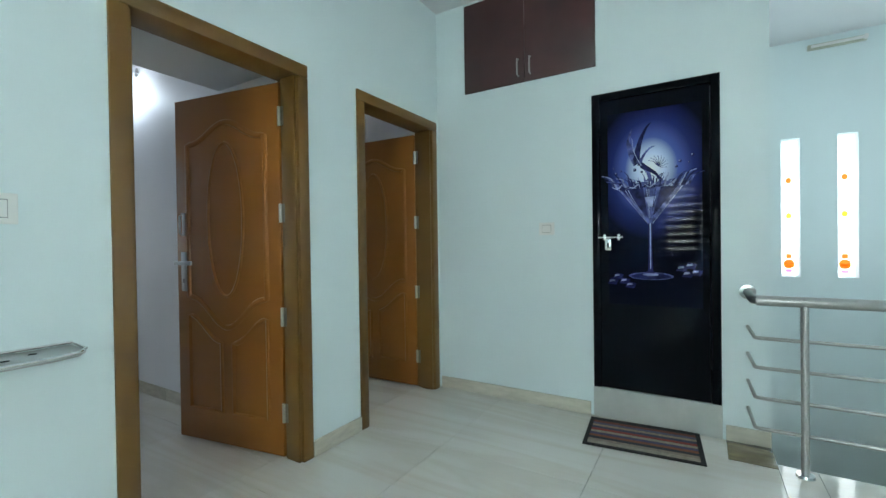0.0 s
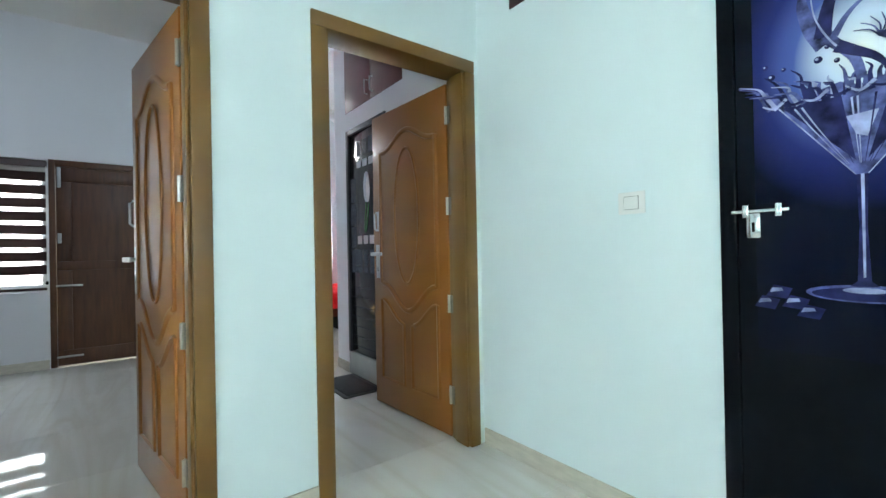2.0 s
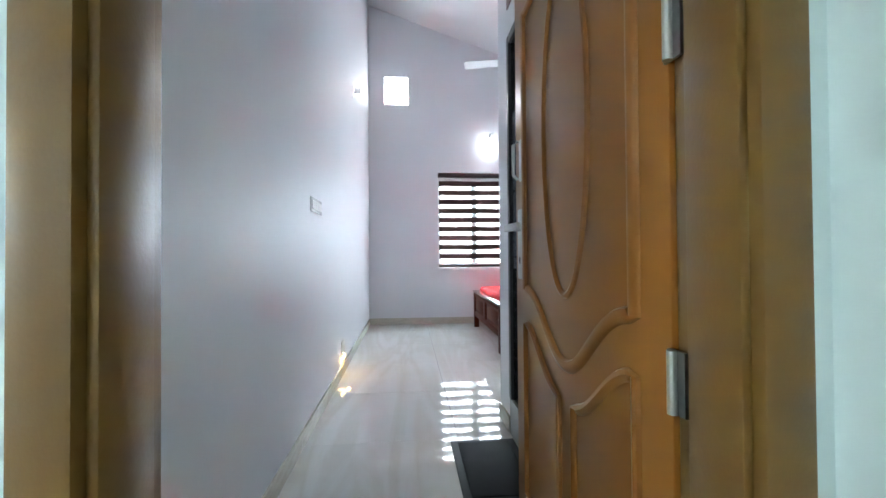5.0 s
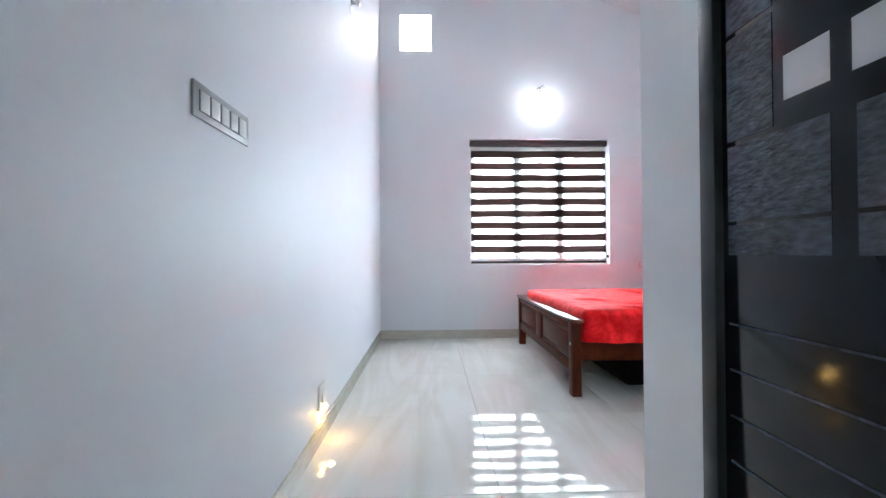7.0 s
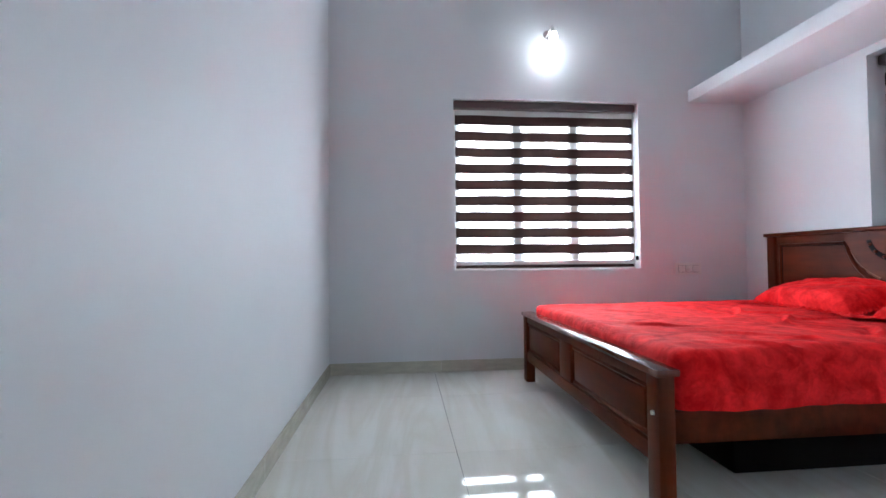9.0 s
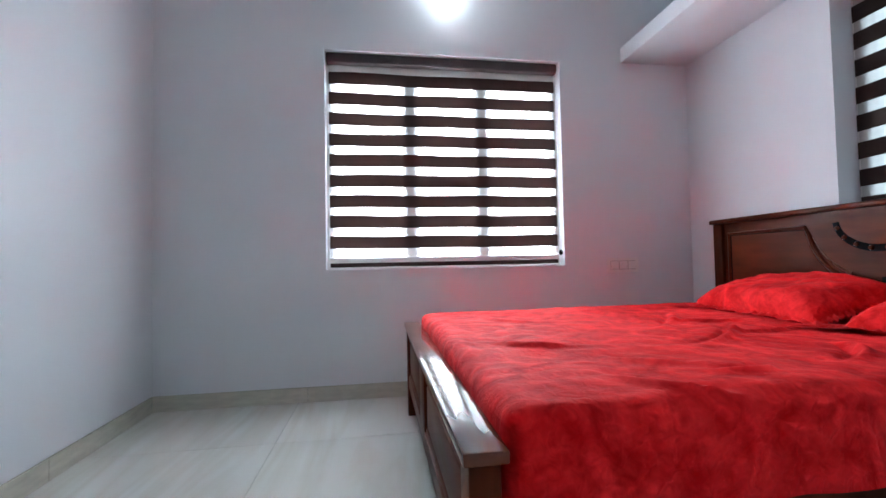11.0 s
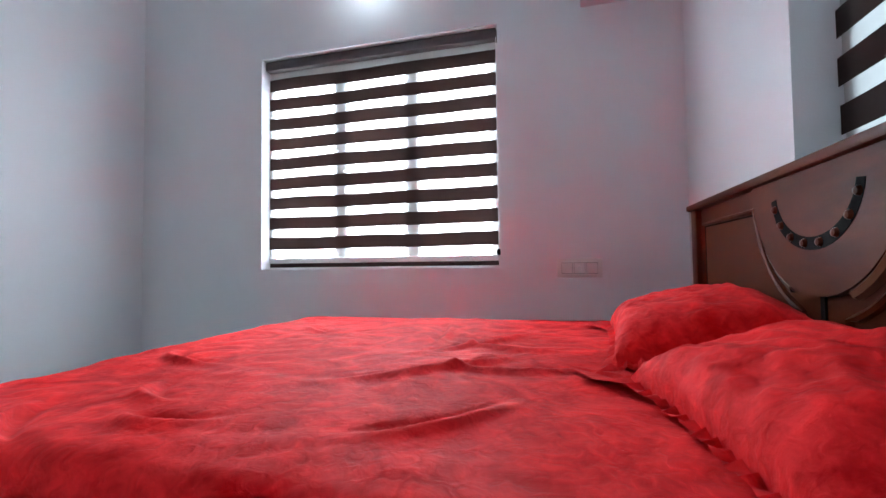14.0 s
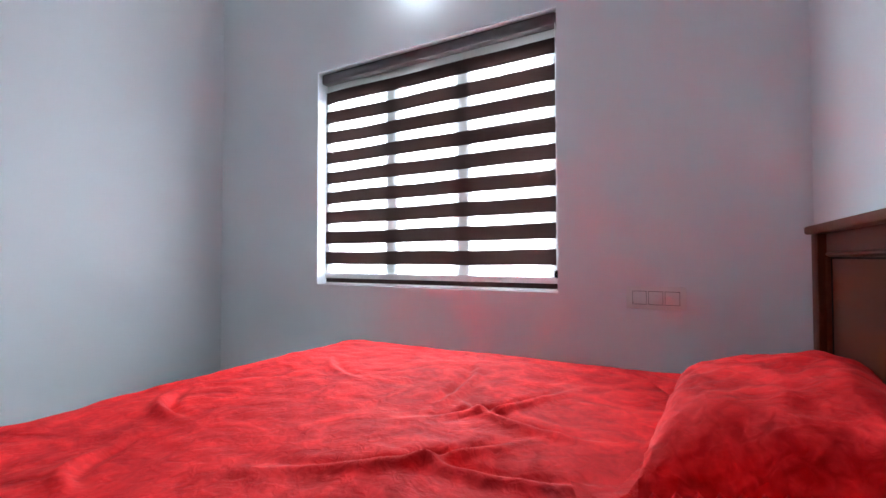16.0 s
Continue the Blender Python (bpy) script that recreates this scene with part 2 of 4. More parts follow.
def prism(bm, outline, put, depth):
    """A flat shape: 2D outline, put(u, v, w) to place, with a thickness."""
    lo = [bm.verts.new(put(u, v, 0)) for u, v in outline]
    hi = [bm.verts.new(put(u, v, depth)) for u, v in outline]
    bm.faces.new(lo[::-1])
    bm.faces.new(hi)
    for i in range(len(lo)):
        j = (i + 1) % len(lo)
        bm.faces.new((lo[i], lo[j], hi[j], hi[i]))
    return bm


def bead(bm, outline, put, width, height, close=True):
    """A rounded moulding swept along a 2D outline."""
    rows = []
    n = len(outline)
    for i in range(n):
        a = outline[i - 1] if i or close else outline[i]
        b = outline[(i + 1) % n] if i < n - 1 or close else outline[i]
        d = Vector((b[0] - a[0], b[1] - a[1])).normalized()
        nx, ny = -d.y, d.x
        u, v = outline[i]
        rows.append([bm.verts.new(put(u + nx * s * width / 2, v + ny * s * width / 2, h * height)) for s, h in ((-1, 0), (-0.7, 0.75), (0, 1), (0.7, 0.6), (1, 0))])
    for i in range(n if close else n - 1):
        a, b = rows[i], rows[(i + 1) % n]
        for k in range(4):
            bm.faces.new((a[k], a[k + 1], b[k + 1], b[k]))
    return bm


def ellipse(cu, cv, ru, rv, n=40, start=0.0, end=2 * math.pi):
    whole = abs(end - start - 2 * math.pi) < 1e-6
    return [(cu + ru * math.cos(start + (end - start) * k / (n if whole else n - 1)), cv + rv * math.sin(start + (end - start) * k / (n if whole else n - 1))) for k in range(n)]


def base_of(ob):
    at = Vector((0, 0, 0))
    while ob:
        at = at + ob.location
        ob = ob.parent
    return at


def finish(bm, name, mat, smooth):
    bmesh.ops.recalc_face_normals(bm, faces=bm.faces)
    me = bpy.data.meshes.new(name)
    bm.to_mesh(me)
    bm.free()
    me.materials.append(mat)
    if smooth:
        me.shade_smooth()
        me.set_sharp_from_angle(angle=radians(38))
    return me


def part(name, bm, mat, parent, label="", smooth=True):
    """One mesh, drawn in world coordinates, as a part of its parent."""
    bmesh.ops.translate(bm, verts=bm.verts, vec=-base_of(parent))
    ob = new(name, finish(bm, name, mat, smooth))
    ob.parent = parent
    if label:
        tagged(ob, label)
    return ob


def thing(name, at, label, category, group="", kind=""):
    ob = new(name)
    ob.location = at
    ob.empty_display_size = 0.05
    return tagged(ob, label, category, group, kind)


def solid(name, bm, mat, label, category, group="", kind="", at=None, smooth=True):
    """A thing made of one mesh."""
    at = Vector(at or (0, 0, 0))
    bmesh.ops.translate(bm, verts=bm.verts, vec=-at)
    ob = new(name, finish(bm, name, mat, smooth))
    ob.location = at
    return tagged(ob, label, category, group, kind)


def wall(name, axis, w0, w1, u0, u1, z0, z1, holes, mat, label, top=None):
    """A wall of real thickness with openings (u0, u1, z0, z1) cut through it."""
    us = sorted({u0, u1, *[h[0] for h in holes], *[h[1] for h in holes]})
    zs = sorted({z0, z1, *[h[2] for h in holes], *[h[3] for h in holes]})
    us, zs = [u for u in us if u0 <= u <= u1], [z for z in zs if z0 <= z <= z1]

    def full(i, j):
        if not (0 <= i < len(us) - 1 and 0 <= j < len(zs) - 1):
            return False
        u, z = (us[i] + us[i + 1]) / 2, (zs[j] + zs[j + 1]) / 2
        return not any(h[0] < u < h[1] and h[2] < z < h[3] for h in holes)

    bm = bmesh.new()
    made = {}

    def v(w, u, z):
        if (w, u, z) not in made:
            made[w, u, z] = bm.verts.new((w, u, z) if axis == "x" else (u, w, z))
        return made[w, u, z]

    for i in range(len(us) - 1):
        for j in range(len(zs) - 1):
            if not full(i, j):
                continue
            a, b, c, d = us[i], us[i + 1], zs[j], zs[j + 1]
            bm.faces.new((v(w0, a, c), v(w0, b, c), v(w0, b, d), v(w0, a, d)))
            bm.faces.new((v(w1, a, c), v(w1, b, c), v(w1, b, d), v(w1, a, d)))
            for di, dj, p, q in ((-1, 0, (a, c), (a, d)), (1, 0, (b, c), (b, d)), (0, -1, (a, c), (b, c)), (0, 1, (a, d), (b, d))):
                if not full(i + di, j + dj):
                    bm.faces.new((v(w0, *p), v(w0, *q), v(w1, *q), v(w1, *p)))
    if top:
        for vert in bm.verts:
            if abs(vert.co.z - z1) < 1e-6:
                vert.co.z = top(vert.co.y)
    return solid(name, bm, mat, label, "wall", kind="structure", smooth=False)


# ---- large structure ----
HW = -1.5          # hall face of the wall with the two bedroom doors
HB = 2.68          # hall face of the wall with the printed door
BW = -7.045        # bedroom window wall
BL = 1.61          # bedroom long plain wall
BR = 5.04          # bedroom headboard wall
R1 = -5.35         # small room far wall
CEIL = 3.0


def slope(y):
    return 4.50 - 0.345 * (y - 1.61)


D1 = (0.44, 1.345)
D2 = (1.729, 2.647)
wall("wall_hall_doors", "x", HW - 0.11, HW, -3.0, HB, 0, CEIL, [(*D1, 0, 2.12), (*D2, 0, 2.12)], M_HALL, "pale mint painted hall wall with two door openings")
wall("wall_hall_doors_inner", "x", HW - 0.15, HW - 0.11, -1.2, 2.705, 0, CEIL, [(*D1, 0, 2.12), (*D2, 0, 2.12)], M_WALL, "white painted inner face of the hall wall")
wall("wall_hall_back", "y", HB, HB + 0.02, HW, 0.64, 0, CEIL, [(-0.30, 0.412, 0.02, 2.118), (-1.248, -0.271, 2.305, 2.985)], M_HALL, "pale mint painted hall wall around the printed door")
wall("wall_bath_side", "y", HB + 0.025, HB + 0.12, -3.555, 0.60, 0, CEIL, [(-0.30, 0.412, 0.02, 2.118), (-1.248, -0.271, 2.305, 2.985), (-3.30, -2.58, 0.02, 2.16), (-3.315, -2.333, 2.32, 2.975)], M_WALL, "white painted wall with the bathroom door")
wall("wall_stair_side", "x", 0.60, 0.64, HB + 0.02, 4.9, -2.9, CEIL, [], M_HALL, "pale mint painted stairwell side wall")
wall("wall_stair_far", "y", 4.9, 5.12, 0.60, 2.45, -2.9, CEIL, [(0.965, 1.105, 0.80, 2.10), (1.37, 1.51, 0.80, 2.10)], M_HALL, "pale mint stairwell wall with two slit windows")
wall("wall_stair_right", "x", 2.40, 2.60, -3.0, 4.9, -2.9, CEIL, [(3.10, 4.40, 0.9, 2.5), (-0.1, 1.5, 0.9, 2.3)], M_HALL, "pale mint painted wall beside the stairs")
wall("wall_hall_front", "y", -3.20, -3.0, HW - 0.11, 2.40, 0, CEIL, [(-0.28, 1.28, 0.92, 2.28)], M_HALL, "pale mint hall wall with a blinded window")
wall("wall_room_partition", "y", 1.40, BL, BW, HW - 0.15, 0, 4.6, [], M_WALL, "white painted partition between the two rooms")
wall("wall_small_room_far", "x", R1 - 0.22, R1, -1.2, 1.40, 0, CEIL + 0.6, [(-0.535, 0.505, 0.75, 2.035), (0.512, 1.395, 0, 2.045)], M_WALL, "white painted small room wall with window and balcony door")
wall("wall_small_room_side", "y", -1.4, -1.2, R1, HW - 0.11, 0, CEIL + 0.6, [], M_WALL, "white painted small room side wall")
wall("wall_bedroom_window", "x", BW - 0.23, BW, BL, BR + 0.22, 0, 4.5, [(2.577, 4.106, 0.785, 2.147), (1.828, 2.167, 3.105, 3.493)], M_WALL, "white painted bedroom wall with window and vent opening", top=slope)
wall("wall_bedroom_headboard", "y", BR, BR + 0.22, BW, -3.555, 0, slope(BR), [(-6.08, -4.82, 0.88, 2.11)], M_WALL, "white painted bedroom wall behind the headboard")
wall("wall_bedroom_bath", "x", -3.555, -3.44, HB + 0.12, BR, 0, 4.5, [], M_WALL, "white painted bedroom wall beside the bathroom", top=slope)
wall("wall_above_entry", "x", -3.555, -3.44, BL, HB + 0.12, CEIL, 4.6, [], M_WALL, "white painted wall above the bedroom entry", top=slope)

solid("ceiling_hall", boxed(HW - 0.11, 2.6, -3.2, HB + 0.02, CEIL, CEIL + 0.15), M_CEIL, "white painted flat hall ceiling", "ceiling", kind="structure")
solid("ceiling_stair", boxed(0.60, 2.6, HB + 0.02, 5.12, CEIL, CEIL + 0.15), M_CEIL, "white painted flat stairwell ceiling", "ceiling", kind="structure")
solid("ceiling_entry", boxed(-3.44, HW - 0.11, BL, HB + 0.4, CEIL + 0.002, CEIL + 0.15), M_CEIL, "white painted ceiling over the bedroom entry", "ceiling", kind="structure")
solid("ceiling_small_room", boxed(R1 - 0.22, HW - 0.11, -1.4, 1.40, CEIL + 0.6, CEIL + 0.75), M_CEIL, "white painted small room ceiling", "ceiling", kind="structure")
bm = bmesh.new()
prism(bm, [(BL, slope(BL)), (BR + 0.22, slope(BR + 0.22)), (BR + 0.22, slope(BR + 0.22) + 0.15), (BL, slope(BL) + 0.15)], lambda u, v, w: (BW - 0.23 + w, u, v), 3.84)
solid("ceiling_bedroom", bm, M_CEIL, "white painted sloping bedroom ceiling", "ceiling", kind="structure", smooth=False)
solid("loft_slab_small_room", boxed(-2.40, HW - 0.15, -1.2, 1.40, 2.18, 2.28, bevel=0.004), M_CEIL, "white painted concrete loft slab above the door", "slab", kind="structure")
solid("loft_slab_bedroom", boxed(BW, -3.555, 4.55, BR, 2.16, 2.263, bevel=0.006), M_WALL, "white painted concrete shelf slab above the headboard", "slab", kind="structure")
# bathroom shells behind the two printed doors
solid("wall_bath_back", boxed(-3.44, 0.60, 4.2, 4.3, 0, CEIL), M_WALL, "white painted bathroom back wall", "wall", kind="structure")
solid("ceiling_bath", boxed(-3.44, 0.60, HB + 0.40, 4.3, CEIL + 0.002, CEIL + 0.15), M_CEIL, "white painted bathroom ceiling", "ceiling", kind="structure")

floor = thing("floor", (0, 0, 0), "polished cream vitrified tile floor with faint veins", "floor", kind="structure")
for x0, x1, y0, y1 in ((HW - 0.16, 0.64, -3.2, HB + 0.02), (0.64, 2.6, -3.2, 2.48), (BW - 0.23, HW - 0.16, -1.4, BR + 0.22), (HW - 0.16, 0.60, HB + 0.02, 4.3)):
    part("floor_bed", boxed(x0, x1, y0, y1, -0.16, -0.008), M_GROUT, floor, "pale grout bed under the tiles", smooth=False)
solid("stair_floor_below", boxed(0.60, 2.6, 2.48, 5.12, -3.1, -2.9), M_FLOOR, "cream tiled floor at the foot of the stairwell", "floor", kind="structure")


def skirting(name, pieces, mat=M_SKIRT):
    sk = thing(name, (0, 0, 0), "glossy beige tile skirting along the wall foot", "baseboard", kind="structure")
    for axis, w, out, u0, u1 in pieces:
        n = max(1, round((u1 - u0) / 0.8))
        for k in range(n):
            a, b = u0 + (u1 - u0) * k / n, u0 + (u1 - u0) * (k + 1) / n
            part("skirting_tile", boxed(*along(axis, min(w, w + out), max(w, w + out), a + 0.001, b - 0.001, 0.0, 0.088), bevel=0.002), mat, sk, smooth=False)


skirting("baseboard_hall", [("x", HW, 0.012, -3.0, D1[0]), ("x", HW, 0.012, D1[1], D2[0]), ("y", HB, -0.012, -1.485, -0.32), ("y", HB, -0.012, 0.43, 0.64)])
skirting("baseboard_bedroom", [("y", BL, 0.012, BW + 0.014, -1.66), ("x", BW, 0.012, BL, BR - 0.014), ("y", BR, -0.012, BW, -3.57), ("x", -3.555, -0.012, 2.72, BR - 0.014), ("y", 2.705, -0.012, -3.555, -3.31)])
skirting("baseboard_small_room", [("y", 1.40, -0.012, R1 + 0.014, -1.66), ("x", R1, 0.012, -1.2, 0.505), ("y", -1.2, 0.012, R1 + 0.014, -1.66)])


# ---- doors ----
def door_frame(name, y0, y1, label):
    f = thing(name, (HW - 0.075, y0, 0), label, "door frame", kind="structure")
    t, x0, x1, h = 0.068, HW - 0.158, HW + 0.012, 2.12
    part("jamb", boxed(x0, x1, y0, y0 + t, 0, h - t, bevel=0.006), M_FRAME, f)
    part("jamb", boxed(x0, x1, y1 - t, y1, 0, h - t, bevel=0.006), M_FRAME, f)
    part("head", boxed(x0, x1, y0, y1, h - t, h, bevel=0.006), M_FRAME, f)
    for a, b in ((y0 + t, y0 + t + 0.014), (y1 - t - 0.014, y1 - t)):
        part("stop", boxed(x0 + 0.045, x1 - 0.02, a, b, 0, h - t, bevel=0.003), M_FRAME, f)


def panel_outline(u0, u1, v0, v1):
    """Upper moulded panel: ogee arch on top, ogee belly at the foot."""
    pts = []
    for k in range(33):
        s = k / 32
        pts.append((u0 + (u1 - u0) * s, v1 - 0.105 + 0.105 * (0.5 - 0.5 * math.cos(2 * math.pi * s)) ** 1.3))
    for k in range(33):
        s = 1 - k / 32
        pts.append((u0 + (u1 - u0) * s, v0 + 0.17 - 0.17 * (0.5 - 0.5 * math.cos(2 * math.pi * s)) ** 1.2))
    return pts


def lower_outline(u0, u1, v0, v1, mirrored):
    pts = [(u0, v0), (u1, v0)]
    for k in range(13):
        s = k / 12
        pts.append((u1 + (u0 - u1) * s, v1 - 0.15 + 0.15 * (0.5 - 0.5 * math.cos(math.pi * s))))
    return [(u0 + u1 - u, v) for u, v in pts][::-1] if mirrored else pts


def moulded_door(name, hinge_x, y, length, label, angle=0.0):
    """An open moulded door: hinged at hinge_x, reaching away along -x, its show face towards -y."""
    d = thing(name, (hinge_x, y, 0), label, "door", kind="")
    th, h, z0 = 0.036, 2.035, 0.008

    def put(u, v, w):
        return (hinge_x - u, y - w, z0 + v)

    bm = boxed(hinge_x - length, hinge_x, y, y + th, z0, h, bevel=0.003)
    part("leaf", bm, M_DOOR, d)
    up = panel_outline(0.10, length - 0.10, 0.68, 1.86)
    for k, side in enumerate((lambda u, v, w: put(u, v, w), lambda u, v, w: (hinge_x - u, y + th + w, z0 + v))):
        part("upper_moulding", bead(bmesh.new(), up, side, 0.034, 0.012), M_DOOR, d)
        part("oval_moulding", bead(bmesh.new(), ellipse(length / 2, 1.30, 0.135, 0.44, 56), side, 0.020, 0.009), M_DOOR, d)
        a, m, b = 0.10, length / 2, length - 0.10
        part("lower_moulding", bead(bmesh.new(), lower_outline(m + 0.045, b, 0.19, 0.74, True), side, 0.028, 0.011), M_DOOR, d)
        part("lower_moulding", bead(bmesh.new(), lower_outline(a, m - 0.045, 0.19, 0.74, False), side, 0.028, 0.011), M_DOOR, d)
    # lever lock on a long plate
    u = length - 0.062
    pl = part("lock_plate", boxed(hinge_x - u - 0.022, hinge_x - u + 0.022, y - 0.008, y, 0.89, 1.125, bevel=0.003), M_STEEL, d, "brushed steel lock plate")
    part("spindle", tube(bmesh.new(), [(hinge_x - u, y - 0.004, 1.06), (hinge_x - u, y - 0.045, 1.06)], 0.010), M_STEEL, pl)
    part("lever", boxed(hinge_x - u - 0.014, hinge_x - u + 0.125, y - 0.060, y - 0.046, 1.048, 1.072, bevel=0.004), M_STEEL, pl)
    part("keyhole", boxed(hinge_x - u - 0.004, hinge_x - u + 0.004, y - 0.0085, y - 0.006, 0.94, 0.965), M_DARK, pl)
    # pull bolt above the lock
    bo = part("tower_bolt", boxed(hinge_x - u - 0.012, hinge_x - u + 0.012, y - 0.005, y, 1.22, 1.36, bevel=0.002), M_STEEL, d, "small steel door bolt")
    part("bolt_rod", tube(bmesh.new(), [(hinge_x - u, y - 0.012, 1.225), (hinge_x - u, y - 0.028, 1.24), (hinge_x - u, y - 0.028, 1.34), (hinge_x - u, y - 0.012, 1.355)], 0.006), M_STEEL, bo)
    # four butt hinges
    for z in (0.20, 0.72, 1.28, 1.80):
        hg = part("hinge", boxed(hinge_x - 0.006, hinge_x + 0.034, y - 0.004, y + 0.002, z, z + 0.10), M_HINGE, d, "brushed steel butt hinge", smooth=False)
        part("knuckle", tube(bmesh.new(), [(hinge_x + 0.010, y - 0.008, z), (hinge_x + 0.010, y - 0.008, z + 0.10)], 0.008), M_STEEL, hg)
    d.rotation_euler = (0, 0, radians(angle))
    return d


door_frame("door_frame_1", *D1, "ochre brown painted door frame to the small room")
door_frame("door_frame_2", *D2, "ochre brown painted door frame to the bedroom")
moulded_door("moulded_door", -1.625, 1.258, 0.80, "open brown moulded panel door to the small room", 9.5)
moulded_door("moulded_door", -1.660, 2.572, 0.822, "open brown moulded panel door to the bedroom", 2.8)


# printed door in the hall
def print_colours(name, centre, stops, radius, axes):
    """A printed sheet whose colour spreads round a bright centre."""
    m = material(name, (0.01, 0.01, 0.02), 0.025, spec=0.05)
    n, l = m.node_tree.nodes, m.node_tree.links
    b = n["Principled BSDF"]
    geo, mp, ln, ramp = n.new("ShaderNodeNewGeometry"), n.new("ShaderNodeMapping"), n.new("ShaderNodeVectorMath"), n.new("ShaderNodeValToRGB")
    mp.inputs["Location"].default_value = [-c * s for c, s in zip(centre, axes)]
    mp.inputs["Scale"].default_value = axes
    ln.operation = "LENGTH"
    l.new(geo.outputs["Position"], mp.inputs[0])
    l.new(mp.outputs[0], ln.inputs[0])
    l.new(ln.outputs["Value"], ramp.inputs[0])
    e = ramp.color_ramp.elements
    e[0].position, e[0].color = stops[0][0], (*stops[0][1], 1)
    e[1].position, e[1].color = stops[-1][0], (*stops[-1][1], 1)
    for p, c in stops[1:-1]:
        e.new(p).color = (*c, 1)
    l.new(ramp.outputs[0], b.inputs["Base Color"])
    return m


M_PRINT = print_colours("blue_glow_print", (0.05, HB, 1.60), [(0.0, (0.78, 0.84, 0.80)), (0.20, (0.52, 0.62, 0.76)), (0.40, (0.065, 0.10, 0.32)), (0.62, (0.016, 0.022, 0.11)), (0.90, (0.003, 0.004, 0.010))], 1, (2.7, 0, 2.05))
M_INK1 = material("pale_blue_print", (0.24, 0.27, 0.44), 0.12, spec=0.14, vary=0.5, scale=22)
M_INK2 = material("mid_blue_print", (0.07, 0.085, 0.22), 0.06, vary=0.85, scale=26, spec=0.14)
M_INK3 = material("navy_print", (0.016, 0.018, 0.075), 0.12, vary=0.6, scale=20, spec=0.14)

pd = thing("printed_door", (0.056, HB, 0.19), "closed glossy black door printed with a blue cocktail glass", "door")
x0, x1, zb, zt = -0.30, 0.412, 0.195, 2.116
part("door_frame", boxed(x0, x0 + 0.048, HB - 0.008, HB + 0.06, zb, zt, bevel=0.003), M_BLACKM, pd)
part("door_frame", boxed(x1 - 0.048, x1, HB - 0.008, HB + 0.06, zb, zt, bevel=0.003), M_BLACKM, pd)
part("door_frame", boxed(x0 + 0.048, x1 - 0.048, HB - 0.008, HB + 0.06, zt - 0.048, zt, bevel=0.003), M_BLACKM, pd)
part("leaf", boxed(x0 + 0.051, x1 - 0.051, HB, HB + 0.03, zb + 0.004, zt - 0.051, bevel=0.002), M_BLACKM, pd)
art = part("printed_panel", boxed(-0.20, 0.322, HB - 0.003, HB + 0.001, 0.75, 1.97), M_PRINT, pd, "blue glowing print", smooth=False)


def on_door(lift):
    return lambda u, v, w: (u, HB - 0.003 - lift - w, v)


def blob(name, pts, mat, lift):
    part(name, prism(bmesh.new(), pts, on_door(lift), 0.0006), mat, art, smooth=False)


cx, rim, foot = 0.045, 1.515, 1.262
blob("glass_bowl", [(cx - 0.205, rim)] + [(cx - 0.205 + 0.41 * s / 10, rim + 0.012 * math.sin(s * 2.1)) for s in range(1, 10)] + [(cx + 0.205, rim), (cx + 0.012, foot), (cx - 0.012, foot)], M_INK2, 0.0002)
blob("glass_shade", [(cx - 0.17, rim - 0.03), (cx - 0.04, rim - 0.02), (cx - 0.012, foot + 0.04)], M_INK3, 0.001)
blob("glass_shade", [(cx + 0.16, rim - 0.02), (cx + 0.06, rim - 0.03), (cx + 0.012, foot + 0.04)], M_INK3, 0.001)
blob("glass_gleam", [(cx - 0.03, rim - 0.09), (cx + 0.035, rim - 0.085), (cx + 0.012, foot + 0.10), (cx - 0.010, foot + 0.11)], M_INK1, 0.0012)
blob("glass_gleam", [(cx - 0.20, rim - 0.005), (cx - 0.195, rim - 0.005), (cx - 0.011, foot), (cx - 0.014, foot)], M_INK1, 0.0014)
blob("glass_gleam", [(cx + 0.20, rim - 0.005), (cx + 0.195, rim - 0.005), (cx + 0.011, foot), (cx + 0.014, foot)], M_INK1, 0.0014)
blob("glass_stem", [(cx - 0.012, foot), (cx + 0.012, foot), (cx + 0.008, 1.12), (cx + 0.014, 0.97), (cx + 0.03, 0.955), (cx - 0.03, 0.955), (cx - 0.014, 0.97), (cx - 0.008, 1.12)], M_INK3, 0.0006)
blob("stem_gleam", [(cx - 0.003, foot), (cx + 0.004, foot), (cx + 0.003, 0.98), (cx - 0.002, 0.98)], M_INK1, 0.0013)
blob("glass_foot", ellipse(cx, 0.935, 0.125, 0.024), M_INK2, 0.0004)
blob("glass_foot_shade", ellipse(cx, 0.933, 0.112, 0.018), M_INK3, 0.0008)
blob("glass_foot_rim", ellipse(cx, 0.944, 0.045, 0.008), M_INK1, 0.0012)


def ribbon(name, pts, w0, w1, mat, lift):
    """A tapering stroke along a smooth curve."""
    fine = []
    p = [pts[0]] + list(pts) + [pts[-1]]
    for a, b, c, d in zip(p, p[1:], p[2:], p[3:]):
        for k in range(7):
            t = k / 7
            fine.append(tuple(0.5 * (2 * b[q] + (c[q] - a[q]) * t + (2 * a[q] - 5 * b[q] + 4 * c[q] - d[q]) * t * t + (3 * b[q] - a[q] - 3 * c[q] + d[q]) * t ** 3) for q in (0, 1)))
    fine.append(pts[-1])
    left, right = [], []
    for k, (u, v) in enumerate(fine):
        a, b = fine[max(0, k - 1)], fine[min(len(fine) - 1, k + 1)]
        d = Vector((b[0] - a[0], b[1] - a[1])).normalized()
        w = (w0 + (w1 - w0) * k / (len(fine) - 1)) / 2
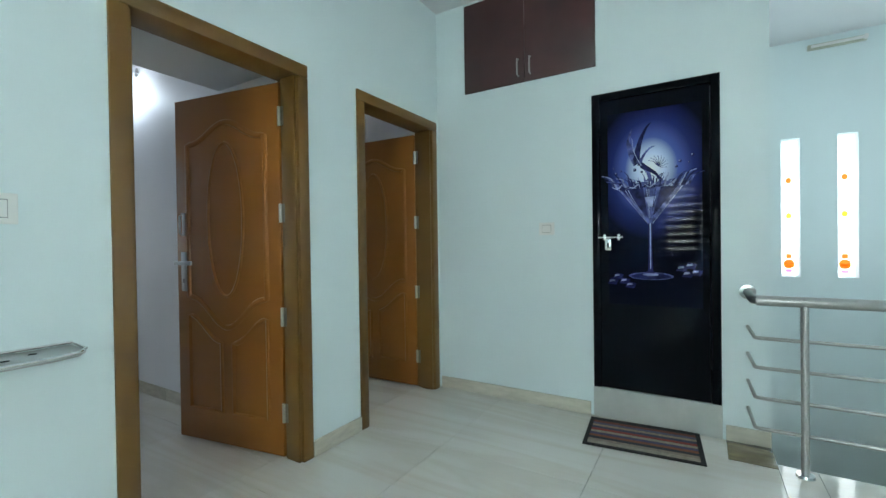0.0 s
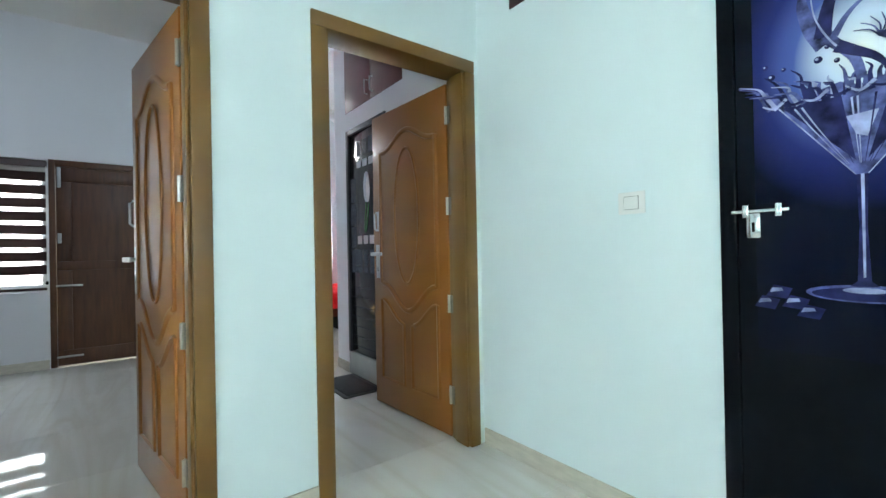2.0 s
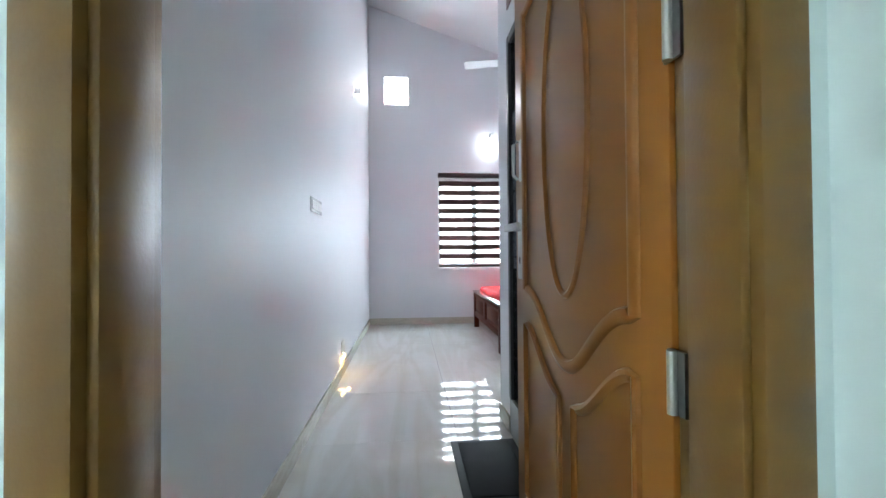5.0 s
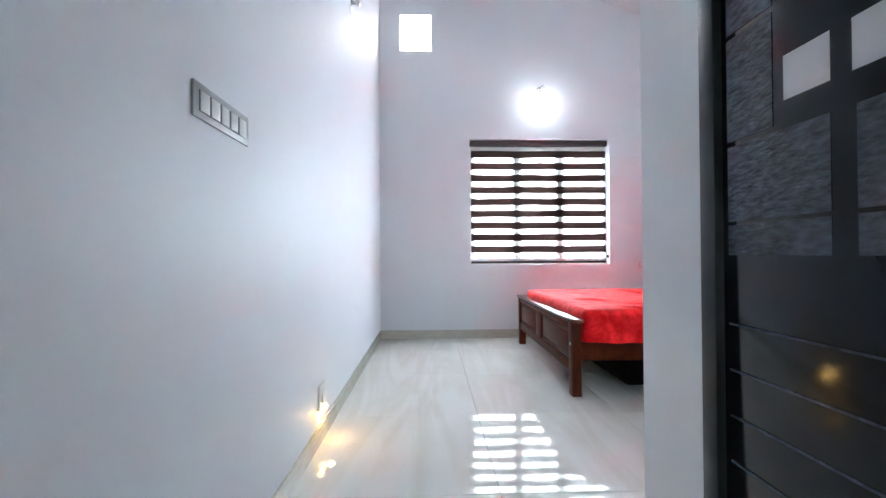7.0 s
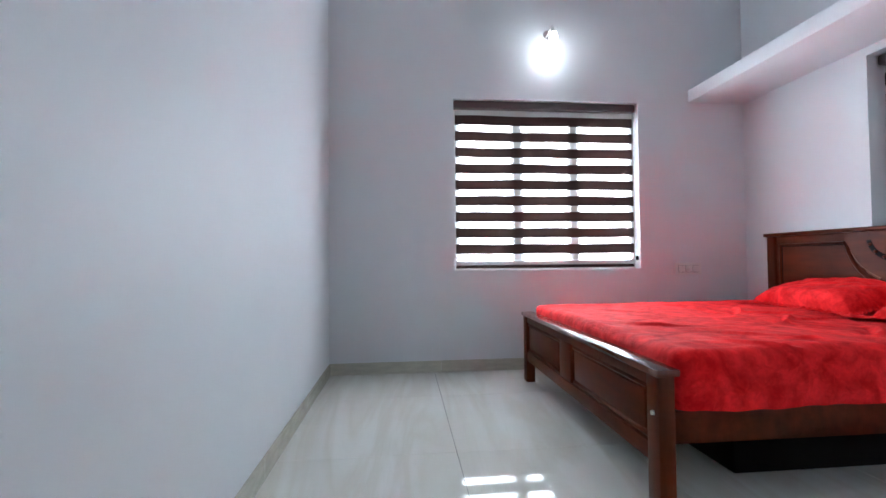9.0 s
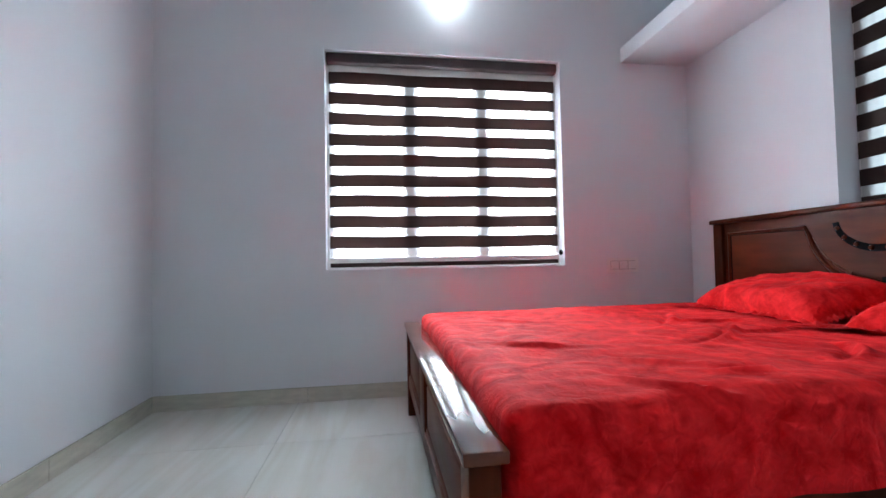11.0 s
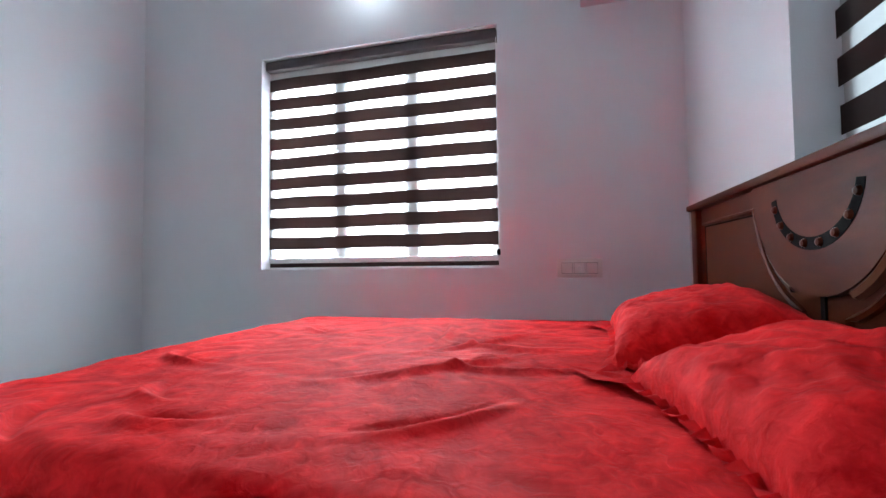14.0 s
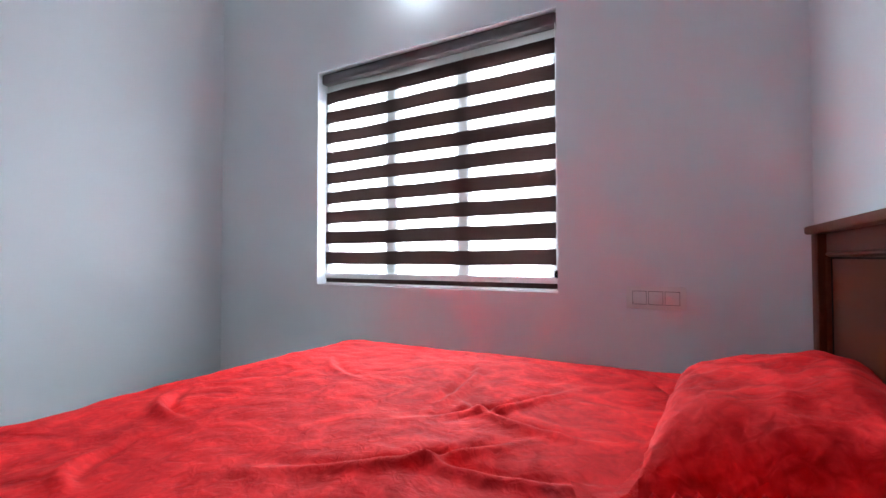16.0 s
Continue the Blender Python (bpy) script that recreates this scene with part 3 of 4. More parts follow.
        left.append((u - d.y * w, v + d.x * w))
        right.append((u + d.y * w, v - d.x * w))
    blob(name, left + right[::-1], mat, lift)


rnd = random.Random(11)
for k in range(48):
    s = k / 47
    u = cx - 0.20 + 0.40 * s + rnd.uniform(-0.012, 0.012)
    rise = 0.008 + 0.05 * rnd.random() ** 2 + 0.08 * abs(s - 0.5) * rnd.random()
    lean = 0.16 * (s - 0.5) + rnd.uniform(-0.03, 0.03)
    ribbon("splash", [(u, rim - 0.03), (u + lean * 0.3, rim + rise * 0.3), (u + lean * 0.5 + 0.008 * math.sin(k), rim + rise * 0.7), (u + lean, rim + rise)], 0.013, 0.002, (M_INK2, M_INK3, M_INK2, M_INK1, M_INK3)[k % 5], 0.0016 + 0.00004 * k)
for k in range(9):
    u = cx - 0.19 + 0.38 * k / 8
    ribbon("wave", [(u - 0.03, rim - 0.012 + 0.006 * math.sin(k * 2)), (u, rim - 0.026), (u + 0.03, rim - 0.010 + 0.006 * math.cos(k * 3))], 0.004, 0.010, (M_INK1, M_INK3)[k % 2], 0.0032)
ribbon("splash_stem", [(0.05, 1.52), (0.035, 1.58), (0.0, 1.63), (-0.035, 1.67)], 0.020, 0.030, M_INK2, 0.0034)
ribbon("splash_wing", [(-0.02, 1.64), (-0.055, 1.70), (-0.075, 1.78), (-0.055, 1.86)], 0.060, 0.004, M_INK2, 0.0036)
ribbon("splash_wing", [(-0.03, 1.66), (-0.02, 1.73), (0.0, 1.80), (0.03, 1.86), (0.055, 1.885)], 0.040, 0.003, M_INK3, 0.0038)
ribbon("splash_wing", [(0.03, 1.59), (-0.01, 1.64), (-0.045, 1.72), (-0.055, 1.80)], 0.006, 0.003, M_INK1, 0.0040)
ribbon("splash_wing", [(-0.005, 1.655), (0.02, 1.70), (0.05, 1.73), (0.075, 1.735)], 0.018, 0.003, M_INK2, 0.0042)
ribbon("splash_body", [(0.0, 1.625), (0.035, 1.60), (0.075, 1.57), (0.10, 1.535)], 0.034, 0.010, M_INK3, 0.0044)
for k in range(9):
    a = -0.6 + k * 0.36
    ribbon("splash_thread", [(0.085, 1.62), (0.085 + 0.03 * math.cos(a), 1.62 + 0.03 * math.sin(a)), (0.085 + 0.06 * math.cos(a + 0.3), 1.62 + 0.06 * math.sin(a + 0.3))], 0.005, 0.002, M_INK2, 0.0046)
for k in range(8):
    a = rnd.uniform(-0.15, 0.15)
    top, low = rim - 0.04, foot + 0.03
    ribbon("glass_streak", [(cx + a, top), (cx + a * 0.7, top - (top - low) * 0.4), (cx + a * 0.2, low)], 0.005, 0.001, (M_INK1, M_INK3)[k % 2], 0.0022)
for u, v, r in ((-0.15, 1.585, 0.009), (-0.165, 1.62, 0.007), (-0.12, 1.60, 0.006), (-0.04, 1.60, 0.010), (0.0, 1.585, 0.007), (0.21, 1.63, 0.009), (0.19, 1.60, 0.008), (0.275, 1.66, 0.010), (0.255, 1.62, 0.006), (-0.02, 1.63, 0.006)):
    blob("droplet", ellipse(u, v, r, r, 12), M_INK3, 0.0055)
    blob("droplet_gleam", ellipse(u - r * 0.3, v + r * 0.3, r * 0.4, r * 0.4, 8), M_INK1, 0.0062)
for u, v in ((-0.145, 0.93), (-0.175, 0.895), (-0.105, 0.90), (0.215, 0.985), (0.26, 1.0), (0.29, 0.96), (0.245, 0.95), (-0.07, 0.875)):
    blob("ice_cube", [(u - 0.032, v - 0.014), (u + 0.02, v - 0.02), (u + 0.034, v + 0.012), (u - 0.012, v + 0.022)], M_INK3, 0.0008)
    blob("ice_gleam", [(u - 0.022, v - 0.002), (u + 0.012, v + 0.004), (u + 0.008, v + 0.013), (u - 0.016, v + 0.012)], M_INK1, 0.0016)


def aldrop(parent, x, y, z, out, flip=1):
    """Sliding bolt and hasp on a printed door."""
    bar = part("sliding_bolt", tube(bmesh.new(), [(x - 0.075, y + out * 0.022, z), (x + 0.075, y + out * 0.022, z)], 0.006), M_CHROME, parent, "chrome sliding bolt")
    for dx in (-0.035, 0.05):
        part("bolt_staple", boxed(x + dx - 0.009, x + dx + 0.009, min(y, y + out * 0.03), max(y, y + out * 0.03), z - 0.02, z + 0.02, bevel=0.003), M_CHROME, bar)
    part("hasp", boxed(x - 0.035, x + 0.005, min(y + out * 0.012, y + out * 0.028), max(y + out * 0.012, y + out * 0.028), z - 0.085, z - 0.006, bevel=0.006), M_CHROME, bar)
    part("hasp_slot", boxed(x - 0.019, x - 0.011, min(y + out * 0.027, y + out * 0.029), max(y + out * 0.027, y + out * 0.029), z - 0.065, z - 0.035), M_DARK, bar)


aldrop(pd, -0.185, HB, 1.18, -1)
solid("door_step", boxed(-0.302, 0.414, HB - 0.006, HB + 0.10, 0.0, 0.193, bevel=0.003), M_STEP, "grey marble upstand below the printed door", "step", kind="structure")

# printed bathroom door in the bedroom entry
M_SLATE = material("grey_stone_print", (0.058, 0.068, 0.088), 0.25, spec=0.16, vary=0.4, scale=40, stretch=(1, 1, 2.5), bump=0.5, bump_scale=70)
M_SLATEB = material("charcoal_print", (0.004, 0.005, 0.008), 0.10, spec=0.16, vary=0.2, scale=10)
M_PALE = material("pale_square_print", (0.62, 0.60, 0.62), 0.2, vary=0.05)
M_GREEN = material("green_leaf_print", (0.04, 0.16, 0.05), 0.2, vary=0.3, scale=20)
M_PETAL = material("white_tulip_print", (0.45, 0.48, 0.56), 0.2, vary=0.15, scale=20)
M_ALU = material("grey_aluminium_frame", (0.03, 0.033, 0.038), 0.35, vary=0.05, spec=0.3)
YB = 2.705
bd = thing("bathroom_door", (-2.94, YB, 0.19), "closed grey stone print bathroom door with tulip", "door")
x0, x1, zb, zt = -3.30, -2.58, 0.195, 2.158
part("door_frame", boxed(x0, x0 + 0.045, YB - 0.010, YB + 0.06, zb, zt, bevel=0.003), M_ALU, bd)
part("door_frame", boxed(x1 - 0.045, x1, YB - 0.010, YB + 0.06, zb, zt, bevel=0.003), M_ALU, bd)
part("door_frame", boxed(x0 + 0.045, x1 - 0.045, YB - 0.010, YB + 0.06, zt - 0.045, zt, bevel=0.003), M_ALU, bd)
leaf = part("leaf", boxed(x0 + 0.049, x1 - 0.049, YB + 0.004, YB + 0.034, zb + 0.004, zt - 0.049, bevel=0.002), M_SLATEB, bd)


def bprint(name, u0, u1, v0, v1, mat, lift=0.001):
    part(name, boxed(u0, u1, YB + 0.004 - lift, YB + 0.006, v0, v1), mat, leaf, smooth=False)


for u0, u1 in ((-3.235, -3.03), (-2.992, -2.922), (-2.882, -2.66)):
    for v0, v1 in ((0.90, 0.955), (0.962, 1.10)):
        bprint("stone_print", u0, u1, v0, v1, M_SLATE)
for u0, u1, v0, v1 in ((-3.235, -3.13, 1.11, 1.30), (-3.235, -3.13, 1.31, 1.50), (-2.72, -2.64, 1.11, 1.30), (-2.72, -2.64, 1.31, 1.52), (-3.235, -3.13, 1.51, 1.72), (-2.72, -2.64, 1.53, 1.74)):
    bprint("stone_print", u0, u1, v0, v1, M_SLATE)
for u in (-3.107, -2.997, -2.887):
    bprint("pale_square", u, u + 0.078, 1.145, 1.215, M_PALE)
    bprint("pale_square", u, u + 0.078, 1.80, 1.86, M_PALE)
    bprint("stone_print", u, u + 0.078, 1.90, 2.03, M_SLATE)
for k in range(7):
    bprint("stripe", -3.235, -2.64, 0.26 + 0.085 * k, 0.264 + 0.085 * k, M_SLATE, 0.0015)


def on_bath(lift):
    return lambda u, v, w: (u, YB + 0.004 - lift - w, v)


part("tulip_petal", prism(bmesh.new(), ellipse(-2.93, 1.62, 0.055, 0.13, 24), on_bath(0.0015), 0.0006), M_PETAL, leaf, smooth=False)
part("tulip_petal", prism(bmesh.new(), ellipse(-2.905, 1.60, 0.035, 0.11, 24), on_bath(0.0023), 0.0006), M_PALE, leaf, smooth=False)
part("tulip_stem", prism(bmesh.new(), [(-2.945, 1.50), (-2.93, 1.50), (-2.965, 1.26), (-2.98, 1.26)], on_bath(0.0015), 0.0006), M_GREEN, leaf, smooth=False)
part("tulip_leaf", prism(bmesh.new(), [(-2.97, 1.24), (-2.945, 1.30), (-2.91, 1.45), (-2.885, 1.50), (-2.90, 1.38), (-2.93, 1.26)], on_bath(0.0023), 0.0006), M_GREEN, leaf, smooth=False)
aldrop(bd, -2.70, YB, 1.20, -1)
solid("bathroom_step", boxed(-3.302, -2.578, YB - 0.006, YB + 0.09, 0.0, 0.193, bevel=0.003), M_STEP, "grey marble upstand below the bathroom door", "step", kind="structure")


# loft cabinets
def loft_cabinet(name, x0, x1, z0, z1, y, mat, label):
    c = thing(name, ((x0 + x1) / 2, y, z0), label, "cabinet")
    part("body", boxed(x0 + 0.002, x1 - 0.002, y + 0.02, y + 0.35, z0 + 0.002, z1 - 0.002), mat, c, smooth=False)
    m = (x0 + x1) / 2
    for a, b, hx in ((x0 + 0.003, m - 0.002, m - 0.045), (m + 0.002, x1 - 0.003, m + 0.045)):
        dr = part("cabinet_door", boxed(a, b, y - 0.004, y + 0.016, z0 + 0.003, z1 - 0.003, bevel=0.002), mat, c)
        part("handle", tube(bmesh.new(), [(hx, y - 0.004, z0 + 0.05), (hx, y - 0.03, z0 + 0.055), (hx, y - 0.032, z0 + 0.11), (hx, y - 0.03, z0 + 0.165), (hx, y - 0.004, z0 + 0.17)], 0.006), M_STEEL, dr, "brushed steel bow handle")


loft_cabinet("loft_cabinet", -1.248, -0.271, 2.305, 2.985, HB, M_LOFT, "dark maroon laminate loft cabinet with two doors")
loft_cabinet("loft_cabinet", -3.315, -2.333, 2.32, 2.975, YB, M_LOFT2, "mahogany laminate loft cabinet above the bathroom door")


# ---- windows with zebra blinds ----
def zebra_window(name, axis, face, out, u0, u1, z0, z1, pitch, label, chain=True, recess=0.06, bars=2, fill=0.606):
    """A recessed window; face: the room face of the wall; out: +1 or -1, the way outdoors."""
    n = name.rsplit("_", 1)[1]
    w = thing(name, (face, u0, z0) if axis == "x" else (u0, face, z0), "white framed three light window behind a blind", "window", kind="structure")
    f0, f1 = face + out * (recess + 0.023), face + out * (recess + 0.060)
    side, head = 0.058, 0.150
    lo, hi = min(f0, f1), max(f0, f1)
    part("window_frame", boxed(*along(axis, lo, hi, u0, u0 + side, z0, z1)), M_WHITE, w)
    part("window_frame", boxed(*along(axis, lo, hi, u1 - side, u1, z0, z1)), M_WHITE, w)
    part("window_frame", boxed(*along(axis, lo, hi, u0 + side, u1 - side, z1 - head, z1)), M_WHITE, w)
    part("window_sill", boxed(*along(axis, lo, hi, u0 + side, u1 - side, z0, z0 + 0.05)), M_WHITE, w)
    us = [u0 + side + (u1 - u0 - 2 * side) * k / (bars + 1) for k in range(bars + 2)]
    for u in us[1:-1]:
        part("mullion", boxed(*along(axis, lo, hi, u - 0.05, u + 0.05, z0 + 0.05, z1 - head)), M_WHITE, w)
    for a, b in zip(us, us[1:]):
        g = part("pane", boxed(*along(axis, (lo + hi) / 2 - 0.002, (lo + hi) / 2 + 0.002, a, b, z0 + 0.05, z1 - head)), M_GLASS, w, smooth=False)
        g.visible_shadow = False
    bl = thing("zebra_blind", (face + out * recess, (u0 + u1) / 2, z1) if axis == "x" else ((u0 + u1) / 2, face + out * recess, z1), label, "window blind")
    c = face + out * recess
    a, b = u0 + 0.018, u1 - 0.018
    part("cassette", boxed(*along(axis, c - 0.035, c + 0.035, u0 + 0.006, u1 - 0.006, z1 - 0.067, z1 - 0.002), bevel=0.012), M_CASS, bl)
    back, dark = c + out * 0.010, pitch * fill
    z = z1 - 0.067
    zend = z0 + 0.07
    part("gauze", boxed(*along(axis, back - 0.0006, back + 0.0006, a, b, zend, z)), M_SHEER, bl, "white sheer gauze", smooth=False)
    k = 0
    rnd = random.Random(7)
    z -= 0.047
    while z - dark > zend + 0.02:
        bm = bmesh.new()
        cols = 24
        top = [[], []]
        for s in range(cols + 1):
            u = a + (b - a) * s / cols
            sag = 0.0022 * math.sin(s * 0.55 + k) + rnd.uniform(-0.0006, 0.0006)
            for row, zz in ((0, z + sag), (1, z - dark + sag * 0.6)):
                p = (c + 0.003 * math.sin(s * 0.4 + k), u, zz)
                top[row].append(bm.verts.new(p if axis == "x" else (p[1], p[0], p[2])))
        for s in range(cols):
            bm.faces.new((top[0][s], top[0][s + 1], top[1][s + 1], top[1][s]))
        bmesh.ops.solidify(bm, geom=bm.faces[:], thickness=0.0012)
        part("dark_band", bm, M_BAND, bl, smooth=False)
        z -= pitch
        k += 1
    part("bottom_bar", boxed(*along(axis, c - 0.010, c + 0.010, a, b, z0 + 0.038, z0 + 0.070), bevel=0.004), M_WHITE, bl, "white bottom rail")
    part("lower_band", boxed(*along(axis, c + out * 0.004, c + out * 0.008, a, b, z0 + 0.012, z0 + 0.038)), M_BAND, bl, smooth=False)
    if chain:
        cu = u1 - 0.012
        pts = [(c - out * 0.03, cu, z1 - 0.05), (c - out * 0.032, cu + 0.002, (z0 + z1) / 2), (c - out * 0.03, cu, z0 + 0.09)]
        part("chain", tube(bmesh.new(), [p if axis == "x" else (p[1], p[0], p[2]) for p in pts], 0.002, 6), M_WHITE, bl)
        q = (c - out * 0.03, cu, z0 + 0.085)
        bm = bmesh.new()
        lathe(bm, [(0.0, -0.02), (0.011, -0.014), (0.013, 0.0), (0.009, 0.014), (0.0, 0.02)], q if axis == "x" else (q[1], q[0], q[2]), sides=12)
        part("chain_weight", bm, M_DARK, bl, "black chain weight")


zebra_window("window_1", "x", BW, -1, 2.577, 4.106, 0.785, 2.147, 0.1303, "lowered brown and white zebra roller blind in the bedroom window")
zebra_window("window_2", "y", BR, 1, -6.08, -4.82, 0.88, 2.11, 0.1303, "lowered brown zebra roller blind above the headboard", chain=False, recess=0.10)
zebra_window("window_3", "x", R1, -1, -0.535, 0.505, 0.75, 2.035, 0.1303, "lowered brown zebra roller blind beside the balcony door", bars=1, fill=0.70)
zebra_window("window_4", "y", -3.0, -1, -0.28, 1.28, 0.92, 2.28, 0.1303, "lowered brown zebra roller blind in the hall window", chain=False)

# Unseen side window, added so the hall gets light from its right.
zebra_window("window_9", "x", 2.40, 1, -0.1, 1.5, 0.9, 2.3, 0.1303, "lowered brown zebra roller blind in an unseen window added to light the hall", chain=False)

# vent and slit windows
vent = thing("window_5", (BW, 1.828, 3.105), "small square vent window glowing with daylight", "window", kind="structure")
part("pane", boxed(BW - 0.16, BW - 0.155, 1.828, 2.167, 3.105, 3.493), M_FROST, vent, smooth=False)
# Out-of-view window added as a light source for the stairwell.
w6 = thing("window_6", (2.5, 3.10, 0.9), "unseen frosted window added to light the stairwell", "window", kind="structure")
part("pane", boxed(2.50, 2.505, 3.10, 4.40, 0.9, 2.5), M_FROST, w6, smooth=False)
for num, u0 in (("7", 0.965), ("8", 1.37)):
    sw = thing("window_" + num, (u0, 4.9, 0.80), "tall slit window with small stained glass pots", "window", kind="structure")
    part("pane", boxed(u0, u0 + 0.14, 5.02, 5.025, 0.80, 2.10), M_FROST, sw, smooth=False)

    def on_slit(u, v, w, c=u0 + 0.07):
        return (c + u, 5.016 - w, v)

    mats = (sheer("orange_glass", (0.9, 0.35, 0.10), 0.0), sheer("yellow_glass", (0.9, 0.7, 0.15), 0.0), sheer("violet_glass", (0.7, 0.4, 0.8), 0.0))
    part("glass_pot", prism(bmesh.new(), ellipse(0, 0.915, 0.042, 0.045, 20), on_slit, 0.002), mats[0], sw, "orange stained glass", smooth=False)
    part("glass_pot_band", boxed(u0 + 0.03, u0 + 0.11, 5.010, 5.012, 0.895, 0.915), mats[1], sw, smooth=False)
    part("glass_pot_foot", boxed(u0 + 0.045, u0 + 0.095, 5.010, 5.014, 0.835, 0.862), mats[2], sw, smooth=False)
    part("glass_pot_neck", boxed(u0 + 0.05, u0 + 0.09, 5.010, 5.014, 0.968, 1.01), mats[0], sw, smooth=False)
    for v, mm in ((1.38, mats[1]), (1.72, mats[0])):
        part("glass_spot", prism(bmesh.new(), ellipse(0, v, 0.022, 0.028, 14), on_slit, 0.002), mm, sw, smooth=False)

# balcony door in the small room
bal = thing("balcony_door", (R1, 0.95, 0), "closed dark teak double panel balcony door with steel bolts", "door")
y0, y1, zt = 0.512, 1.395, 2.043
part("door_frame", boxed(R1 - 0.09, R1 + 0.006, y0 + 0.001, y0 + 0.05, 0, zt, bevel=0.003), M_TEAK, bal)
part("door_frame", boxed(R1 - 0.09, R1 + 0.006, y1 - 0.05, y1 - 0.001, 0, zt, bevel=0.003), M_TEAK, bal)
part("door_frame", boxed(R1 - 0.09, R1 + 0.006, y0 + 0.05, y1 - 0.05, zt - 0.06, zt, bevel=0.003), M_TEAK, bal)
lf = part("leaf", boxed(R1 - 0.05, R1 - 0.012, y0 + 0.053, y1 - 0.053, 0.012, zt - 0.063, bevel=0.002), M_TEAK, bal)
for a, b, c, d in ((0.57, 1.34, 0.95, 1.04), (0.57, 1.34, 1.83, 1.97), (0.57, 1.34, 0.02, 0.16)):
    part("rail", boxed(R1 - 0.014, R1 - 0.002, a, b, c, d, bevel=0.004), M_TEAK, lf)
for a, b in ((0.57, 0.68), (1.23, 1.34)):
    for c, d in ((0.16, 0.95), (1.04, 1.83)):
        part("stile", boxed(R1 - 0.014, R1 - 0.003, a, b, c, d, bevel=0.004), M_TEAK, lf)
for z in (0.10, 0.80):
    part("tower_bolt", tube(bmesh.new(), [(R1 + 0.012, 0.56, z), (R1 + 0.012, 0.76, z)], 0.010), M_STEEL, bal, "steel tower bolt")
for z in (0.25, 1.30, 1.78):
    part("hinge", boxed(R1 - 0.003, R1 + 0.010, 1.335, 1.365, z, z + 0.09), M_STEEL, bal, "steel hinge")
for z, h in ((1.77, 0.2), (1.22, 0.1)):
    part("upright_bolt", boxed(R1 - 0.002, R1 + 0.012, 0.575, 0.605, z, z + h, bevel=0.003), M_STEEL, bal, "steel upright bolt")
solid("landing_outside", boxed(R1 - 0.6, R1 - 0.22, 0.4, 1.5, -0.16, -0.012), M_STEP, "pale balcony floor beyond the door", "floor", kind="structure")


# ---- lamps ----
def wall_lamp(name, axis, face, inward, u, z, watts, label):
    lamp = thing(name, (face, u, z) if axis == "x" else (u, face, z), label, "wall lamp")

    def q(w, du, dz):
        return (face + inward * w, u + du, z + dz) if axis == "x" else (u + du, face + inward * w, z + dz)

    part("wall_plate", lathe(bmesh.new(), [(0.0, 0), (0.038, 0), (0.036, inward * 0.012), (0.0, inward * 0.014)], q(0, 0, 0), axis=axis), M_CHROME, lamp)
    part("arm", tube(bmesh.new(), [q(0.01, 0, 0), q(0.12, 0, 0.01), q(0.15, 0, -0.02)], 0.008), M_CHROME, lamp)
    part("holder", lathe(bmesh.new(), [(0.0, 0.0), (0.02, 0.0), (0.024, -0.035), (0.0, -0.036)], q(0.15, 0, -0.02)), M_WHITE, lamp)
    part("lamp_bulb", lathe(bmesh.new(), [(0.0, 0.0), (0.022, -0.004), (0.032, -0.035), (0.028, -0.065), (0.012, -0.082), (0.0, -0.085)], q(0.15, 0, -0.057)), M_LED, lamp, "glowing white bulb")
    bulb(q(0.16, 0, -0.18), watts, (0.72, 0.88, 1.0))


wall_lamp("wall_lamp", "x", BW, 1, 3.348, 2.68, 2.0, "lit white bulb lamp on the wall above the window")
wall_lamp("wall_lamp", "x", R1, 1, -0.295, 2.44, 1.6, "lit white bulb lamp above the small room window")
wall_lamp("wall_lamp", "y", 1.40, -1, -3.49, 2.54, 5, "lit white bulb lamp on the partition wall")

sp = thing("spot_lamp", (-5.37, BL, 2.63), "small unlit chrome picture spot on the wall", "wall lamp")
part("wall_plate", boxed(-5.40, -5.34, BL, BL + 0.008, 2.57, 2.70, bevel=0.003), M_CHROME, sp)
part("spot_head", lathe(bmesh.new(), [(0.0, 0.0), (0.022, 0.006), (0.034, 0.05), (0.03, 0.055), (0.0, 0.045)], (-5.37, BL + 0.008, 2.64), axis="y"), M_CHROME, sp)

tb = thing("tube_light", (1.35, 4.9, 2.90), "unlit tube light batten high on the stairwell wall", "tube light")
part("batten", boxed(1.16, 1.56, 4.862, 4.9, 2.885, 2.93, bevel=0.004), M_BOARD, tb)
part("tube", tube(bmesh.new(), [(1.18, 4.845, 2.905), (1.54, 4.845, 2.905)], 0.013), M_WHITE, tb)
part("end_cap", boxed(1.535, 1.56, 4.83, 4.862, 2.888, 2.925, bevel=0.003), M_WHITE, tb)


# ceiling fan
fan = thing("ceiling_fan", (-5.3, 3.34, slope(3.34)), "white three blade ceiling fan on a long rod", "ceiling fan")
fz = 2.97
part("down_rod", tube(bmesh.new(), [(-5.3, 3.34, slope(3.34)), (-5.3, 3.34, fz + 0.08)], 0.012), M_FAN, fan)
part("canopy", lathe(bmesh.new(), [(0.02, -0.10), (0.06, -0.03), (0.065, 0.03), (0.0, 0.03)], (-5.3, 3.34, slope(3.34) - 0.02)), M_FAN, fan)
part("motor", lathe(bmesh.new(), [(0.0, -0.06), (0.06, -0.055), (0.11, -0.02), (0.11, 0.03), (0.06, 0.07), (0.0, 0.085)], (-5.3, 3.34, fz), sides=32), M_FAN, fan)
for k in range(3):
    a = radians(16 + 120 * k)
    ca, sa = math.cos(a), math.sin(a)

